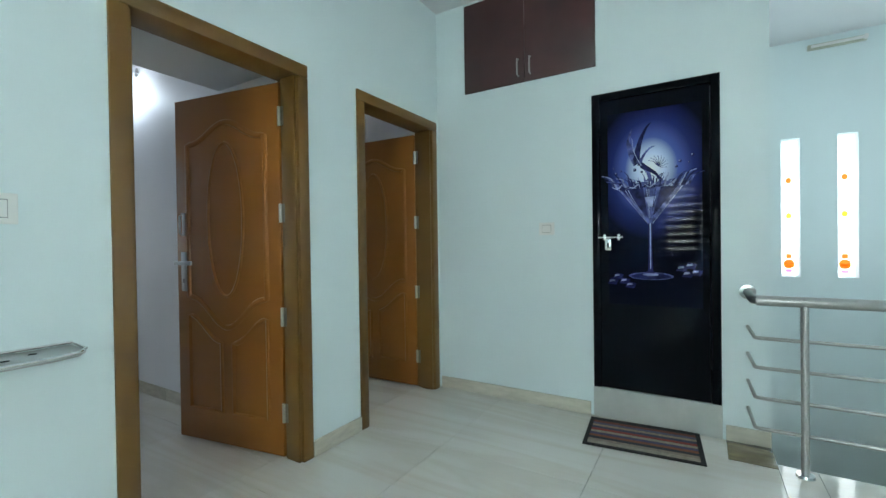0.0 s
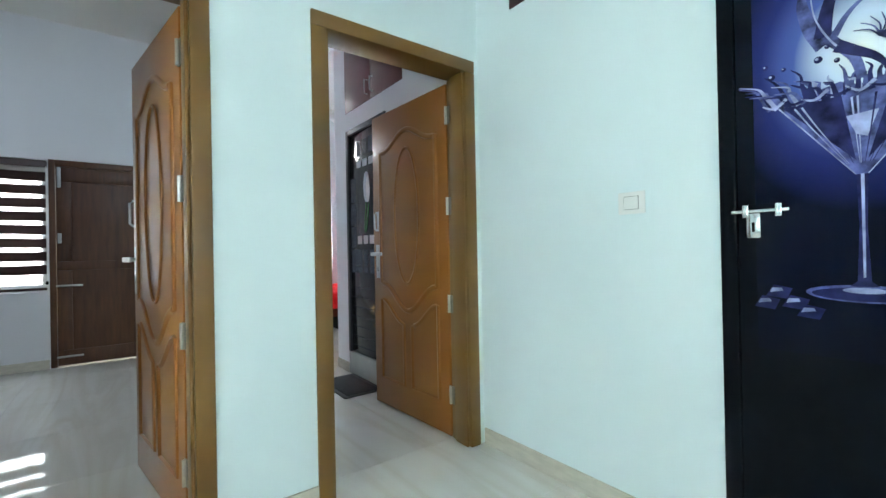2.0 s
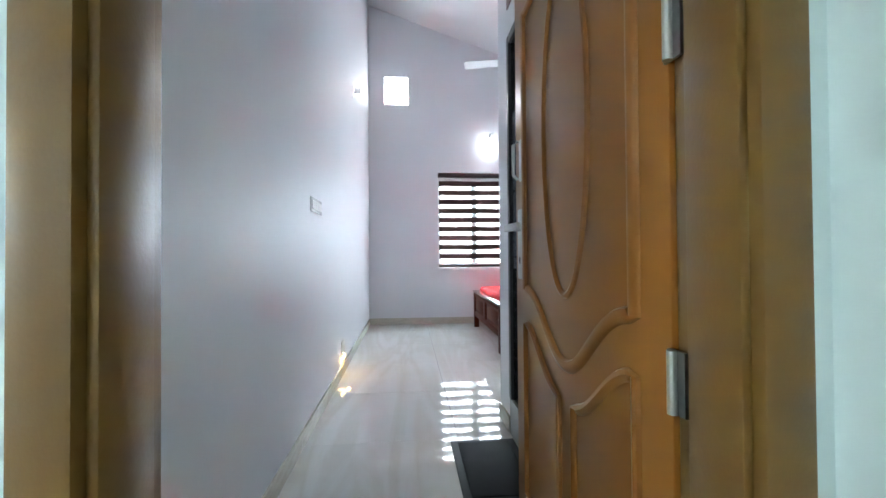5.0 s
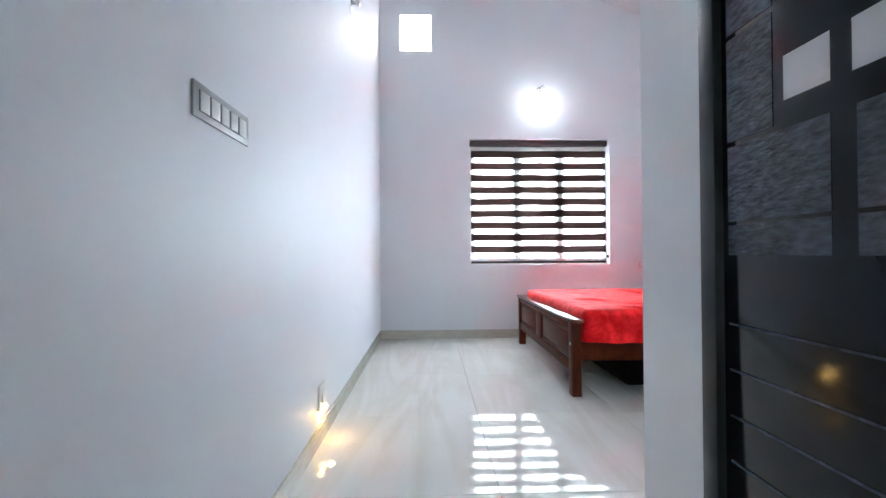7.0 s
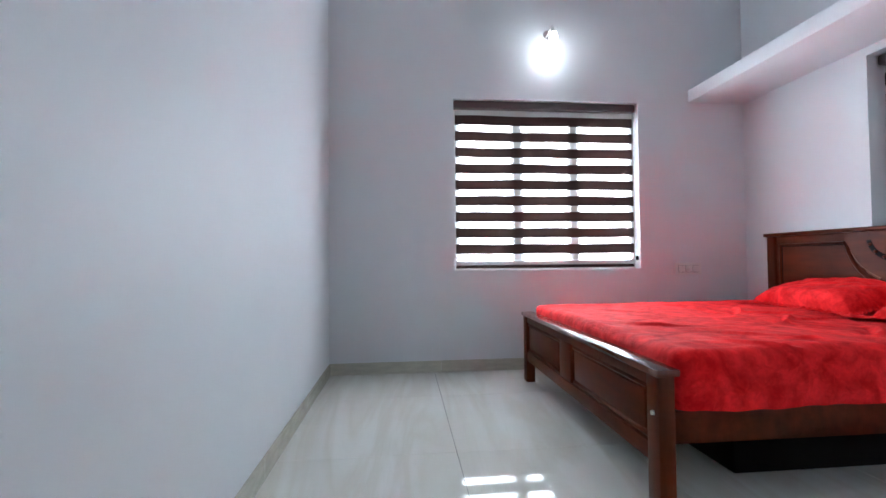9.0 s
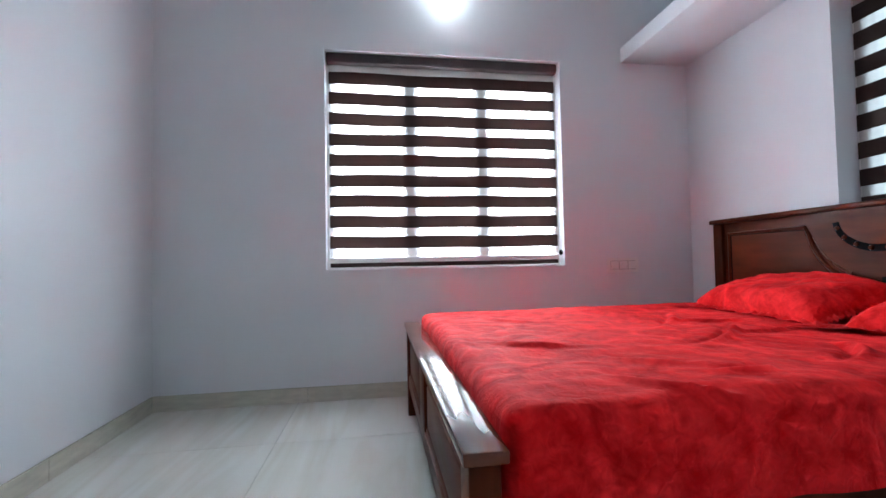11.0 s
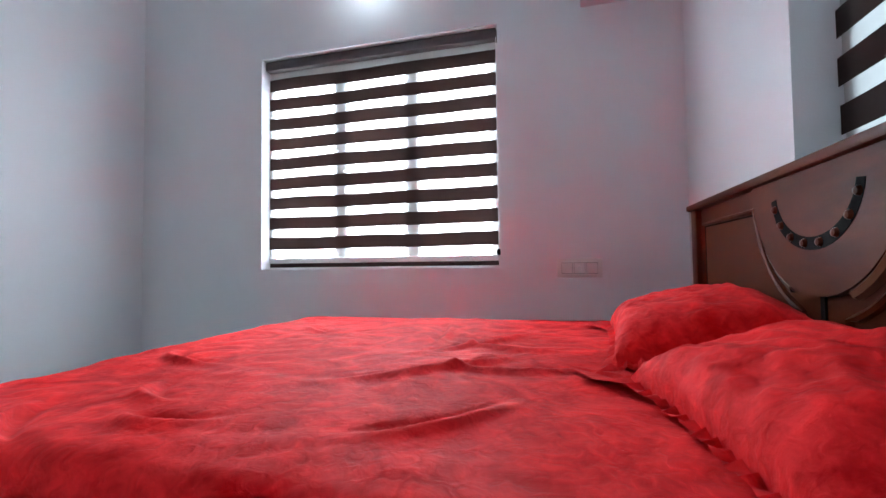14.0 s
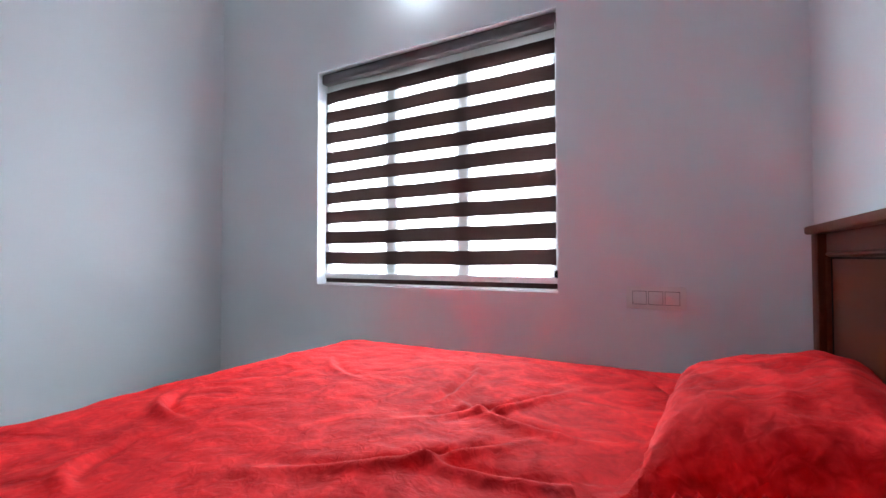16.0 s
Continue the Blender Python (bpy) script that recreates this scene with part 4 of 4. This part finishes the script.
    def fp(u, v, w, ca=ca, sa=sa):
        return (-5.3 + u * ca - v * sa, 3.34 + u * sa + v * ca, fz - 0.005 + v * 0.18 + w)

    bl = part("blade", prism(bmesh.new(), [(0.17, -0.05), (0.58, -0.068), (0.60, -0.05), (0.60, 0.05), (0.58, 0.066), (0.17, 0.055)], fp, 0.006), M_FAN, fan)
    part("blade_arm", prism(bmesh.new(), [(0.08, -0.02), (0.20, -0.03), (0.20, 0.03), (0.08, 0.02)], lambda u, v, w, f=fp: f(u, v, w + 0.006), 0.006), M_FAN, bl)


# ---- switches ----
def switch_plate(name, axis, face, inward, u0, u1, z0, z1, cells, label, plate=None):
    s = thing(name, (face, (u0 + u1) / 2, z0) if axis == "x" else ((u0 + u1) / 2, face, z0), label, "switch")
    plate = plate or M_PLASTIC

    def b(w0, w1, a0, a1, c0, c1, bevel):
        p, q = face + inward * w0, face + inward * w1
        return boxed(*along(axis, min(p, q), max(p, q), a0, a1, c0, c1), bevel=bevel)

    part("plate", b(0, 0.007, u0, u1, z0, z1, 0.003), plate, s)
    if cells == 3:
        part("dimmer_knob", dimmer((z0 + z1) / 2, (u0 + u1) / 2), M_PLASTIC, s)
    h = z1 - z0
    inner = u1 - u0 - 0.04
    for k in range(cells):
        a0 = u0 + 0.02 + inner * (k + 0.08) / cells
        a1 = u0 + 0.02 + inner * (k + 0.92) / cells
        # Grey sheet proud of the plate; its colour stands for shadow round the rocker.
        part("recess", b(0.0065, 0.0078, a0 - 0.0015, a1 + 0.0015, z0 + 0.20 * h, z1 - 0.20 * h, 0), M_GAP_SHADE, s, smooth=False)
        part("rocker", b(0.0070, 0.0105, a0, a1, z0 + 0.22 * h, z1 - 0.22 * h, 0.0012), M_PLASTIC, s)


def dimmer(parent_plate_z, y):
    """Small regulator knob."""
    return lathe(bmesh.new(), [(0.0, 0.0), (0.014, 0.0), (0.012, 0.010), (0.0, 0.011)], (BW + 0.010, y, parent_plate_z), axis="x", sides=16)


switch_plate("switch_plate", "y", HB, -1, -0.665, -0.555, 1.205, 1.292, 1, "white single switch plate on the mint wall")
switch_plate("switch_plate", "x", HW, 1, 0.085, 0.195, 1.23, 1.325, 1, "white single switch plate beside the door")
switch_plate("switch_board", "y", BL, 1, -3.717, -3.426, 1.222, 1.306, 5, "silver framed five module switch board", M_PLASTIC2)
switch_plate("switch_plate", "x", BW, 1, 4.403, 4.630, 0.729, 0.825, 3, "white three module switch plate beside the bed")
nl = thing("night_light", (-4.56, BL, 0.12), "white plug socket with lit amber foot lamp", "night light")
part("plate", boxed(-4.63, -4.50, BL, BL + 0.011, 0.155, 0.275, bevel=0.003), M_PLASTIC, nl)
part("lens", boxed(-4.62, -4.51, BL + 0.002, BL + 0.016, 0.135, 0.158, bevel=0.003), M_NIGHT, nl, "glowing amber lens")
part("louver", boxed(-4.60, -4.53, BL + 0.010, BL + 0.020, 0.19, 0.235, bevel=0.004), M_PLASTIC, nl)
bulb((-4.565, BL + 0.05, 0.12), 0.35, (1.0, 0.62, 0.2), 0.015)

# steel tray bracket on the hall wall
TZ = 0.835
tr = thing("wall_tray", (HW, 0.15, TZ), "shiny steel soap tray on a wall bracket", "tray")
oval = [(HW + 0.012, -0.06), (HW + 0.16, -0.06), (HW + 0.215, -0.03), (HW + 0.235, 0.04), (HW + 0.235, 0.20), (HW + 0.215, 0.27), (HW + 0.16, 0.305), (HW + 0.012, 0.315)]
part("rim", tube(bmesh.new(), [(x, y, TZ + 0.004) for x, y in oval], 0.005, 8, close=True), M_CHROME, tr)
part("dish", prism(bmesh.new(), oval, lambda u, v, w: (u, v, TZ - 0.008 + w), 0.005), M_STEEL, tr)
for x, y in ((0.08, 0.06), (0.12, 0.13), (0.08, 0.20)):
    part("drain_hole", lathe(bmesh.new(), [(0.0, 0.0), (0.011, 0.0), (0.011, 0.001), (0.0, 0.001)], (HW + x, y, TZ - 0.0026), sides=10), M_DARK, tr)
part("bracket", tube(bmesh.new(), [(HW, 0.10, TZ - 0.05), (HW + 0.05, 0.10, TZ - 0.05), (HW + 0.07, 0.10, TZ - 0.006)], 0.006, 8), M_CHROME, tr)


# ---- railing ----
rail = thing("stair_railing", (0.74, 2.43, 0), "brushed stainless steel stair railing with four bars", "railing")
ry = 2.405
part("handrail", tube(bmesh.new(), [(0.55, ry, 0.845), (2.38, ry, 0.845)], 0.026, 16), M_STEEL, rail)
part("return", tube(bmesh.new(), [(0.535, HB, 0.86), (0.54, ry + 0.02, 0.847), (0.56, ry, 0.845)], 0.022, 14), M_STEEL, rail)
part("flange", lathe(bmesh.new(), [(0.0, 0.0), (0.042, 0.0), (0.04, -0.012), (0.0, -0.014)], (0.535, HB, 0.86), axis="y"), M_CHROME, rail)
for z in (0.655, 0.505, 0.352, 0.197):
    part("bar", tube(bmesh.new(), [(0.535, HB, z + 0.01), (0.545, ry + 0.01, z), (0.565, ry, z), (2.38, ry, z)], 0.009, 10), M_STEEL, rail)
for x in (0.74, 1.55, 2.34):
    part("post", tube(bmesh.new(), [(x, ry, 0.0), (x, ry, 0.83)], 0.017, 14), M_STEEL, rail)
    part("post_flange", lathe(bmesh.new(), [(0.0, 0.0), (0.04, 0.0), (0.036, 0.012), (0.0, 0.014)], (x, ry, 0.0)), M_CHROME, rail)

# Thin brown streaked sheet that paints a reflection on the polished floor.
solid("floor_reflection_patch", boxed(0.43, 0.64, 2.42, HB - 0.013, 0.0, 0.004, bevel=0.001), material("brown_reflection_streaks", (0.17, 0.14, 0.075), 0.12, vary=0.35, scale=5, stretch=(1, 6, 1)), "brown streaked sheet painting a floor reflection beside the step", "slab", kind="structure")

# ---- mats ----
mat1 = thing("door_mat", (0.0, 2.45, 0), "striped multicolour woven door mat with black border", "mat")
ang = radians(5)


def mat_put(u, v, w):
    return (0.012 + u * math.cos(ang) - v * math.sin(ang), 2.452 + u * math.sin(ang) + v * math.cos(ang), 0.001 + w)


stripes = [(0.020, 0.018, 0.020), (0.16, 0.05, 0.03), (0.10, 0.09, 0.14), (0.28, 0.22, 0.16), (0.05, 0.05, 0.09), (0.24, 0.04, 0.03), (0.30, 0.26, 0.20), (0.07, 0.06, 0.12), (0.20, 0.07, 0.04), (0.03, 0.03, 0.04), (0.24, 0.20, 0.16), (0.30, 0.27, 0.22)]
part("border", prism(bmesh.new(), [(-0.305, -0.205), (0.305, -0.205), (0.305, 0.205), (-0.305, 0.205)], mat_put, 0.006), M_RUBBER, mat1, smooth=False)
for k, c in enumerate(stripes):
    v0 = -0.18 + 0.36 * (1 - (k + 1) / len(stripes))
    v1 = v0 + 0.36 / len(stripes) - 0.001
    mm = material("woven_stripe", c, 0.9, vary=0.25, scale=60, bump=0.6, bump_scale=300)
    part("stripe", prism(bmesh.new(), [(-0.28, v0), (0.28, v0), (0.28, v1), (-0.28, v1)], mat_put, 0.010), mm, mat1, smooth=False)
mat2 = thing("door_mat", (-2.94, 2.53, 0), "black rubber door mat with grey border", "mat")
part("border", boxed(-3.22, -2.66, 2.365, 2.695, 0.001, 0.008, bevel=0.002), M_RUBBER2, mat2)
part("mat_pad", boxed(-3.185, -2.695, 2.40, 2.66, 0.006, 0.013, bevel=0.002), M_RUBBER, mat2)

# ---- bed ----
BX0, BX1 = -6.76, -5.116
FY = 3.03
bed = thing("bed", (-5.94, 4.0, 0), "polished mahogany double bed with panelled footboard and carved headboard", "bed")
for x in (BX0, BX1 - 0.075):
    part("leg", boxed(x, x + 0.075, FY + 0.008, FY + 0.068, 0, 0.462, bevel=0.004), M_BEDV, bed)
part("foot_cap", boxed(BX0 - 0.012, BX1 + 0.012, FY - 0.004, FY + 0.082, 0.462, 0.488, bevel=0.006), M_CAP, bed)
part("footboard", boxed(BX0 + 0.075, BX1 - 0.075, FY + 0.026, FY + 0.05, 0.15, 0.462), M_BED, bed)
part("foot_rail", boxed(BX0 + 0.075, BX1 - 0.075, FY + 0.012, FY + 0.06, 0.15, 0.215, bevel=0.004), M_BED, bed)
part("foot_rail", boxed(BX0 + 0.075, BX1 - 0.075, FY + 0.012, FY + 0.06, 0.42, 0.462, bevel=0.004), M_BED, bed)
part("foot_stile", boxed(-6.06, -5.90, FY + 0.012, FY + 0.06, 0.215, 0.42, bevel=0.004), M_BEDV, bed)
for a, b in ((BX0 + 0.105, -6.09), (-5.87, BX1 - 0.105)):
    part("foot_panel", boxed(a, b, FY + 0.019, FY + 0.03, 0.245, 0.39, bevel=0.006), M_BED, bed)
    part("panel_moulding", bead(bmesh.new(), [(a - 0.014, 0.231), (b + 0.014, 0.231), (b + 0.014, 0.404), (a - 0.014, 0.404)], lambda u, v, w: (u, FY + 0.026 - w, v), 0.018, 0.010), M_BED, bed)
part("bolt_cap", lathe(bmesh.new(), [(0.0, 0.0), (0.011, 0.0), (0.009, -0.005), (0.0, -0.006)], (BX1 - 0.036, FY + 0.008, 0.33), axis="y", sides=14), M_CHROME, bed, "small brass bolt cap")
for x in (BX0 + 0.02, BX1 - 0.05):
    part("side_rail", boxed(x, x + 0.03, FY + 0.068, 4.966, 0.222, 0.335, bevel=0.004), M_BED, bed)
for k in range(7):
    y = FY + 0.16 + k * 0.27
    part("slat", boxed(BX0 + 0.05, BX1 - 0.05, y, y + 0.09, 0.29, 0.31), M_BEDV, bed, smooth=False)
# headboard
HX0, HX1, HY = -6.77, -5.07, 4.974
part("headboard", boxed(HX0 + 0.06, HX1 - 0.06, HY + 0.018, HY + 0.04, 0.12, 1.02), M_BED, bed)
for x in (HX0, HX1 - 0.065):
    part("head_post", boxed(x, x + 0.065, HY - 0.004, HY + 0.05, 0, 1.02, bevel=0.004), M_BEDV, bed)
part("head_cap", boxed(HX0 - 0.018, HX1 + 0.018, HY - 0.018, HY + 0.062, 1.02, 1.046, bevel=0.007), M_BED, bed)
HC = -5.875


def on_head(lift):
    return lambda u, v, w: (u, HY + 0.018 - lift - w, v)


# raised frame with a deep scooped middle
R = 0.30
scoop = [(HC + R * math.cos(a), 1.02 + R * 1.0 * math.sin(a)) for a in [math.pi + math.pi * k / 36 for k in range(37)]]
part("carved_disc", prism(bmesh.new(), [(HC - R, 1.018)] + scoop[1:-1] + [(HC + R, 1.018)], on_head(0), 0.020), M_BED, bed)
arc = ellipse(HC, 1.02, R - 0.012, R - 0.012, 30, math.pi * 1.05, math.pi * 1.42)
part("carved_arc", bead(bmesh.new(), arc[4:26], lambda u, v, w: (u, HY + 0.016 - w, v - 0.02), 0.034, 0.016, close=False), M_BEDLT, bed, "paler carved arc moulding")
arc = ellipse(HC, 1.02, R - 0.012, R - 0.012, 30, math.pi * 1.58, math.pi * 1.95)
part("carved_arc", bead(bmesh.new(), arc[4:26], lambda u, v, w: (u, HY + 0.016 - w, v - 0.02), 0.034, 0.016, close=False), M_BEDLT, bed, "paler carved arc moulding")
for sgn in (-1, 1):
    out_u = HX0 + 0.10 if sgn < 0 else HX1 - 0.10
    curve = [(HC + sgn * (R + 0.02) * math.cos(t), 0.985 - (R + 0.02) * math.sin(t)) for t in [radians(12 + 62 * k / 12) for k in range(13)]]
    outline = [(out_u, 0.955), (out_u, 0.50), (HC + sgn * 0.085, 0.50)] + curve[::-1] + [(HC + sgn * (R + 0.03), 0.955)]
    part("head_panel", bead(bmesh.new(), outline, on_head(0), 0.022, 0.012), M_BED, bed)
    # Raised dark line whose colour stands in for the groove's shade.
    part("panel_groove_shade", bead(bmesh.new(), [(HC + (u - HC) * 0.985, 0.73 + (v - 0.73) * 0.96) for u, v in outline], on_head(0), 0.010, 0.003), M_DARK, bed)
# Dark strip painted for the shade of a centre groove.
part("centre_groove_shade", boxed(HC - 0.008, HC + 0.008, HY + 0.012, HY + 0.02, 0.48, 0.73), M_DARK, bed)
slot = ellipse(HC, 0.982, 0.186, 0.155, 30, math.pi * 1.04, math.pi * 1.96)
inner_slot = ellipse(HC, 0.982, 0.159, 0.124, 30, math.pi * 1.04, math.pi * 1.96)
# Crescent is not cut through; its dark colour paints the slot's shade.
part("slot_shade", prism(bmesh.new(), slot + inner_slot[::-1], on_head(0.020), 0.001), M_DARK, bed, "dark crescent painted as the shade of a pierced slot", smooth=False)
for k in range(8):
    t = math.pi * (1.10 + 0.80 * k / 7)
    u, v = HC + 0.1725 * math.cos(t), 0.982 + 0.1395 * math.sin(t)
    part("bead", lathe(bmesh.new(), [(0.0, -0.010), (0.008, -0.008), (0.0115, 0.0), (0.008, 0.009), (0.0, 0.012)], (u, HY - 0.002, v), axis="y", sides=14), M_BED, bed, "turned wooden bead")

# mattress under a red velvet cover
MX0, MX1, MY0, MY1, MZ = BX0 + 0.015, BX1 - 0.010, FY + 0.085, HY - 0.01, 0.545
CREASES = [((-5.60, 3.93), (-5.90, 4.28), 0.018), ((-5.32, 4.11), (-5.50, 4.31), 0.017), ((-5.76, 3.26), (-5.65, 3.47), 0.018), ((-5.95, 4.02), (-6.30, 4.30), 0.014),
           ((-5.30, 3.42), (-5.13, 3.61), 0.016), ((-5.28, 3.67), (-5.29, 3.83), 0.014), ((-6.04, 4.01), (-6.50, 3.95), 0.012), ((-6.10, 4.05), (-5.98, 4.42), 0.014),
           ((-5.75, 4.10), (-5.80, 4.46), 0.014), ((-6.35, 3.35), (-6.15, 3.62), 0.010), ((-5.48, 3.52), (-5.36, 3.66), 0.012)]


def cover_height(x, y):
    h = MZ + 0.010 * noise.noise((x * 2.2, y * 2.2, 0.3)) + 0.005 * noise.noise((x * 7, y * 5, 2.0)) + 0.0026 * noise.noise((x * 20, y * 16, 5.0)) + 0.004 * abs(noise.noise((x * 9 + 3 * y, y * 6, 8.0)))
    for (ax, ay), (bx, by), amp in CREASES:
        d = Vector((bx - ax, by - ay))
        L = d.length
        d.normalize()
        px, py = x - ax, y - ay
        s = (px * d.x + py * d.y) / L
        off = px * -d.y + py * d.x + 0.03 * math.sin(s * 3.2)
        if -0.3 < s < 1.3:
            fade = max(0.0, 1 - abs(2 * s - 1) ** 2 * 0.75) if 0 <= s <= 1 else 0.25 * max(0, 1 - (abs(s - 0.5) - 0.5) / 0.3)
            h += amp * fade * (math.exp(-(off / 0.018) ** 2) - 0.8 * math.exp(-((off - 0.032) / 0.017) ** 2))
    return h


bm = bmesh.new()
NX, NY = 210, 240
grid = {}
r = 0.05
side_rows = [(0.0, 0.0)] + [(r * math.sin(a), r * (1 - math.cos(a))) for a in (0.35, 0.7, 1.05, 1.4)] + [(r, 0.09), (r + 0.004, 0.15), (r + 0.002, 0.21)]
xs = [(MX0 + r - o, d) for o, d in side_rows[::-1]] + [(MX0 + r + (MX1 - MX0 - 2 * r) * k / NX, 0.0) for k in range(1, NX)] + [(MX1 - r + o, d) for o, d in side_rows]
ys = [(MY0 + r - o, d) for o, d in side_rows[::-1]] + [(MY0 + r + (MY1 - MY0 - 2 * r) * k / NY, 0.0) for k in range(1, NY)] + [(MY1 - r + o, d) for o, d in side_rows]
for i, (x, dx) in enumerate(xs):
    for j, (y, dy) in enumerate(ys):
        drop = max(dx, dy) if min(dx, dy) < 1e-6 else min(0.21, math.hypot(dx, dy))
        w = 0.006 * noise.noise((x * 9, y * 9, drop * 3)) * min(1, drop * 12)
        xx = x + (w if dx > 0 else 0)
        yy = y + (w if dy > 0 else 0)
        if dx > 0 and dy > 0:
            cxr = MX0 + r if x < -6 else MX1 - r
            cyr = MY0 + r if y < 4 else MY1 - r
            v = Vector((x - cxr, y - cyr))
            if v.length > r:
                v = v.normalized() * r
            xx, yy = cxr + v.x, cyr + v.y
        grid[i, j] = bm.verts.new((xx, yy, cover_height(x, y) - drop))
for i in range(len(xs) - 1):
    for j in range(len(ys) - 1):
        bm.faces.new((grid[i, j], grid[i + 1, j], grid[i + 1, j + 1], grid[i, j + 1]))
mattress = thing("mattress", (-5.94, 4.0, 0.312), "thick mattress under a rumpled red velvet cover", "mattress")
part("velvet_cover", bm, M_VELVET, mattress)
part("mattress_core", boxed(MX0 + 0.05, MX1 - 0.05, MY0 + 0.05, MY1 - 0.05, 0.312, 0.48, bevel=0.03), M_WHITE, mattress, "white mattress core")
# Guessed box in near-black, added to keep the space under the bed dark.
box_under = thing("under_bed_shade_box", (-6.05, 4.2, 0), "guessed near-black box deepening the shade under the bed", "box")
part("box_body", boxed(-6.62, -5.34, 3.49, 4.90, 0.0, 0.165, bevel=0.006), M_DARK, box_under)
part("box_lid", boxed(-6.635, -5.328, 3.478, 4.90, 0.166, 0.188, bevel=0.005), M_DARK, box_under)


def pillow(cx, cy, lx, ly, lz, turn, tilt, seed, label):
    at = (cx, cy, MZ)
    bm = bmesh.new()
    n = 44
    rows = {}
    m = Matrix.Rotation(radians(turn), 3, "Z") @ Matrix.Rotation(radians(tilt), 3, "X")
    for side in (1, -1):
        for i in range(n + 1):
            for j in range(n + 1):
                u, v = 2 * i / n - 1, 2 * j / n - 1
                if side < 0 and (i in (0, n) or j in (0, n)):
                    rows[side, i, j] = rows[1, i, j]
                    continue
                e = max(0.0, (1 - u ** 4) * (1 - v ** 4))
                th = lz * 0.5 * e ** 0.45
                pinch = 1 + 0.05 * abs(u * v) ** 4 - 0.07 * (u * u * (1 - v * v) + v * v * (1 - u * u)) * 0 - 0.06 * (1 - abs(u)) * abs(v) ** 3 - 0.06 * (1 - abs(v)) * abs(u) ** 3
                wr = 0.016 * noise.noise((u * 2.4 + seed, v * 2.4, side)) + 0.008 * noise.noise((u * 7 + seed, v * 6, side * 2)) + 0.010 * abs(noise.noise((u * 4 + v * 3 + seed, v * 2, 3)))
                ruffle = 0.008 * math.sin(i * 2.3 + seed) * math.cos(j * 2.1) if abs(u) > 0.94 or abs(v) > 0.94 else 0
                p = m @ Vector((u * lx / 2 * pinch, v * ly / 2 * pinch, side * th * (1 if side > 0 else 0.55) + (wr * e ** 0.4 if side > 0 else 0) + ruffle))
                rows[side, i, j] = bm.verts.new((cx + p.x, cy + p.y, MZ + lz * 0.30 + p.z))
        for i in range(n):
            for j in range(n):
                q = [rows[side, i, j], rows[side, i + 1, j], rows[side, i + 1, j + 1], rows[side, i, j + 1]]
                bm.faces.new(q if side > 0 else q[::-1])
    # stitched flange round the seam, drawn out at the corners
    ring = [(i, 0) for i in range(n)] + [(n, j) for j in range(n)] + [(i, n) for i in range(n, 0, -1)] + [(0, j) for j in range(n, 0, -1)]
    edge, hem = [], []
    for k, (i, j) in enumerate(ring):
        u, v = 2 * i / n - 1, 2 * j / n - 1
        out = Vector((u if abs(u) > 0.999 else 0.0, v if abs(v) > 0.999 else 0.0, 0))
        wide = 0.022 + (0.09 if u < 0 else 0.015) * abs(u * v) ** 10
        at0 = rows[1, i, j].co
        p = m @ (out * wide)
        edge.append(rows[1, i, j])
        hem.append(bm.verts.new((at0.x + p.x, at0.y + p.y, max(MZ + 0.012, at0.z + p.z - 0.012) + 0.003 * math.sin(k * 0.8 + seed) + 0.001 * math.sin(k * 2.1))))
    for k in range(len(ring)):
        q = (k + 1) % len(ring)
        bm.faces.new((edge[k], edge[q], hem[q], hem[k]))
    return solid("pillow", bm, M_VELVET, label, "pillow", "pillows on the bed", at=at)


pillow(-6.11, 4.765, 0.70, 0.41, 0.21, -6, 12, 1.0, "plump red velvet pillow against the headboard")
pillow(-5.44, 4.770, 0.55, 0.37, 0.165, 8, 12, 5.0, "rumpled red velvet pillow with a ruffled seam")

# ---- floor tiles ----
TILE = 0.8
tile_mesh = {}


def tile(x0, x1, y0, y1):
    key = (round(x1 - x0, 3), round(y1 - y0, 3))
    if key not in tile_mesh:
        bm = boxed(-(x1 - x0) / 2 + 0.0012, (x1 - x0) / 2 - 0.0012, -(y1 - y0) / 2 + 0.0012, (y1 - y0) / 2 - 0.0012, -0.008, 0)
        tile_mesh[key] = finish(bm, "tile", M_FLOOR, False)
    ob = new("tile", tile_mesh[key])
    ob.location = ((x0 + x1) / 2, (y0 + y1) / 2, 0)
    ob.parent = floor


def tiled(x0, x1, y0, y1):
    xs = [x0] + [x for x in [x1 - TILE * k for k in range(30, 0, -1)] if x > x0 + 0.02] + [x1]
    ys = [y0] + [y for y in [y0 + TILE * k for k in range(1, 30)] if y < y1 - 0.02] + [y1]
    for a, b in zip(xs, xs[1:]):
        for c, d in zip(ys, ys[1:]):
            tile(a, b, c, d)


tiled(HW - 0.16, 0.64, -3.0, HB)
tiled(0.64, 2.4, -3.0, 2.48)
tiled(BW, HW - 0.16, BL, BR)
tiled(R1, HW - 0.16, -1.2, 1.40)
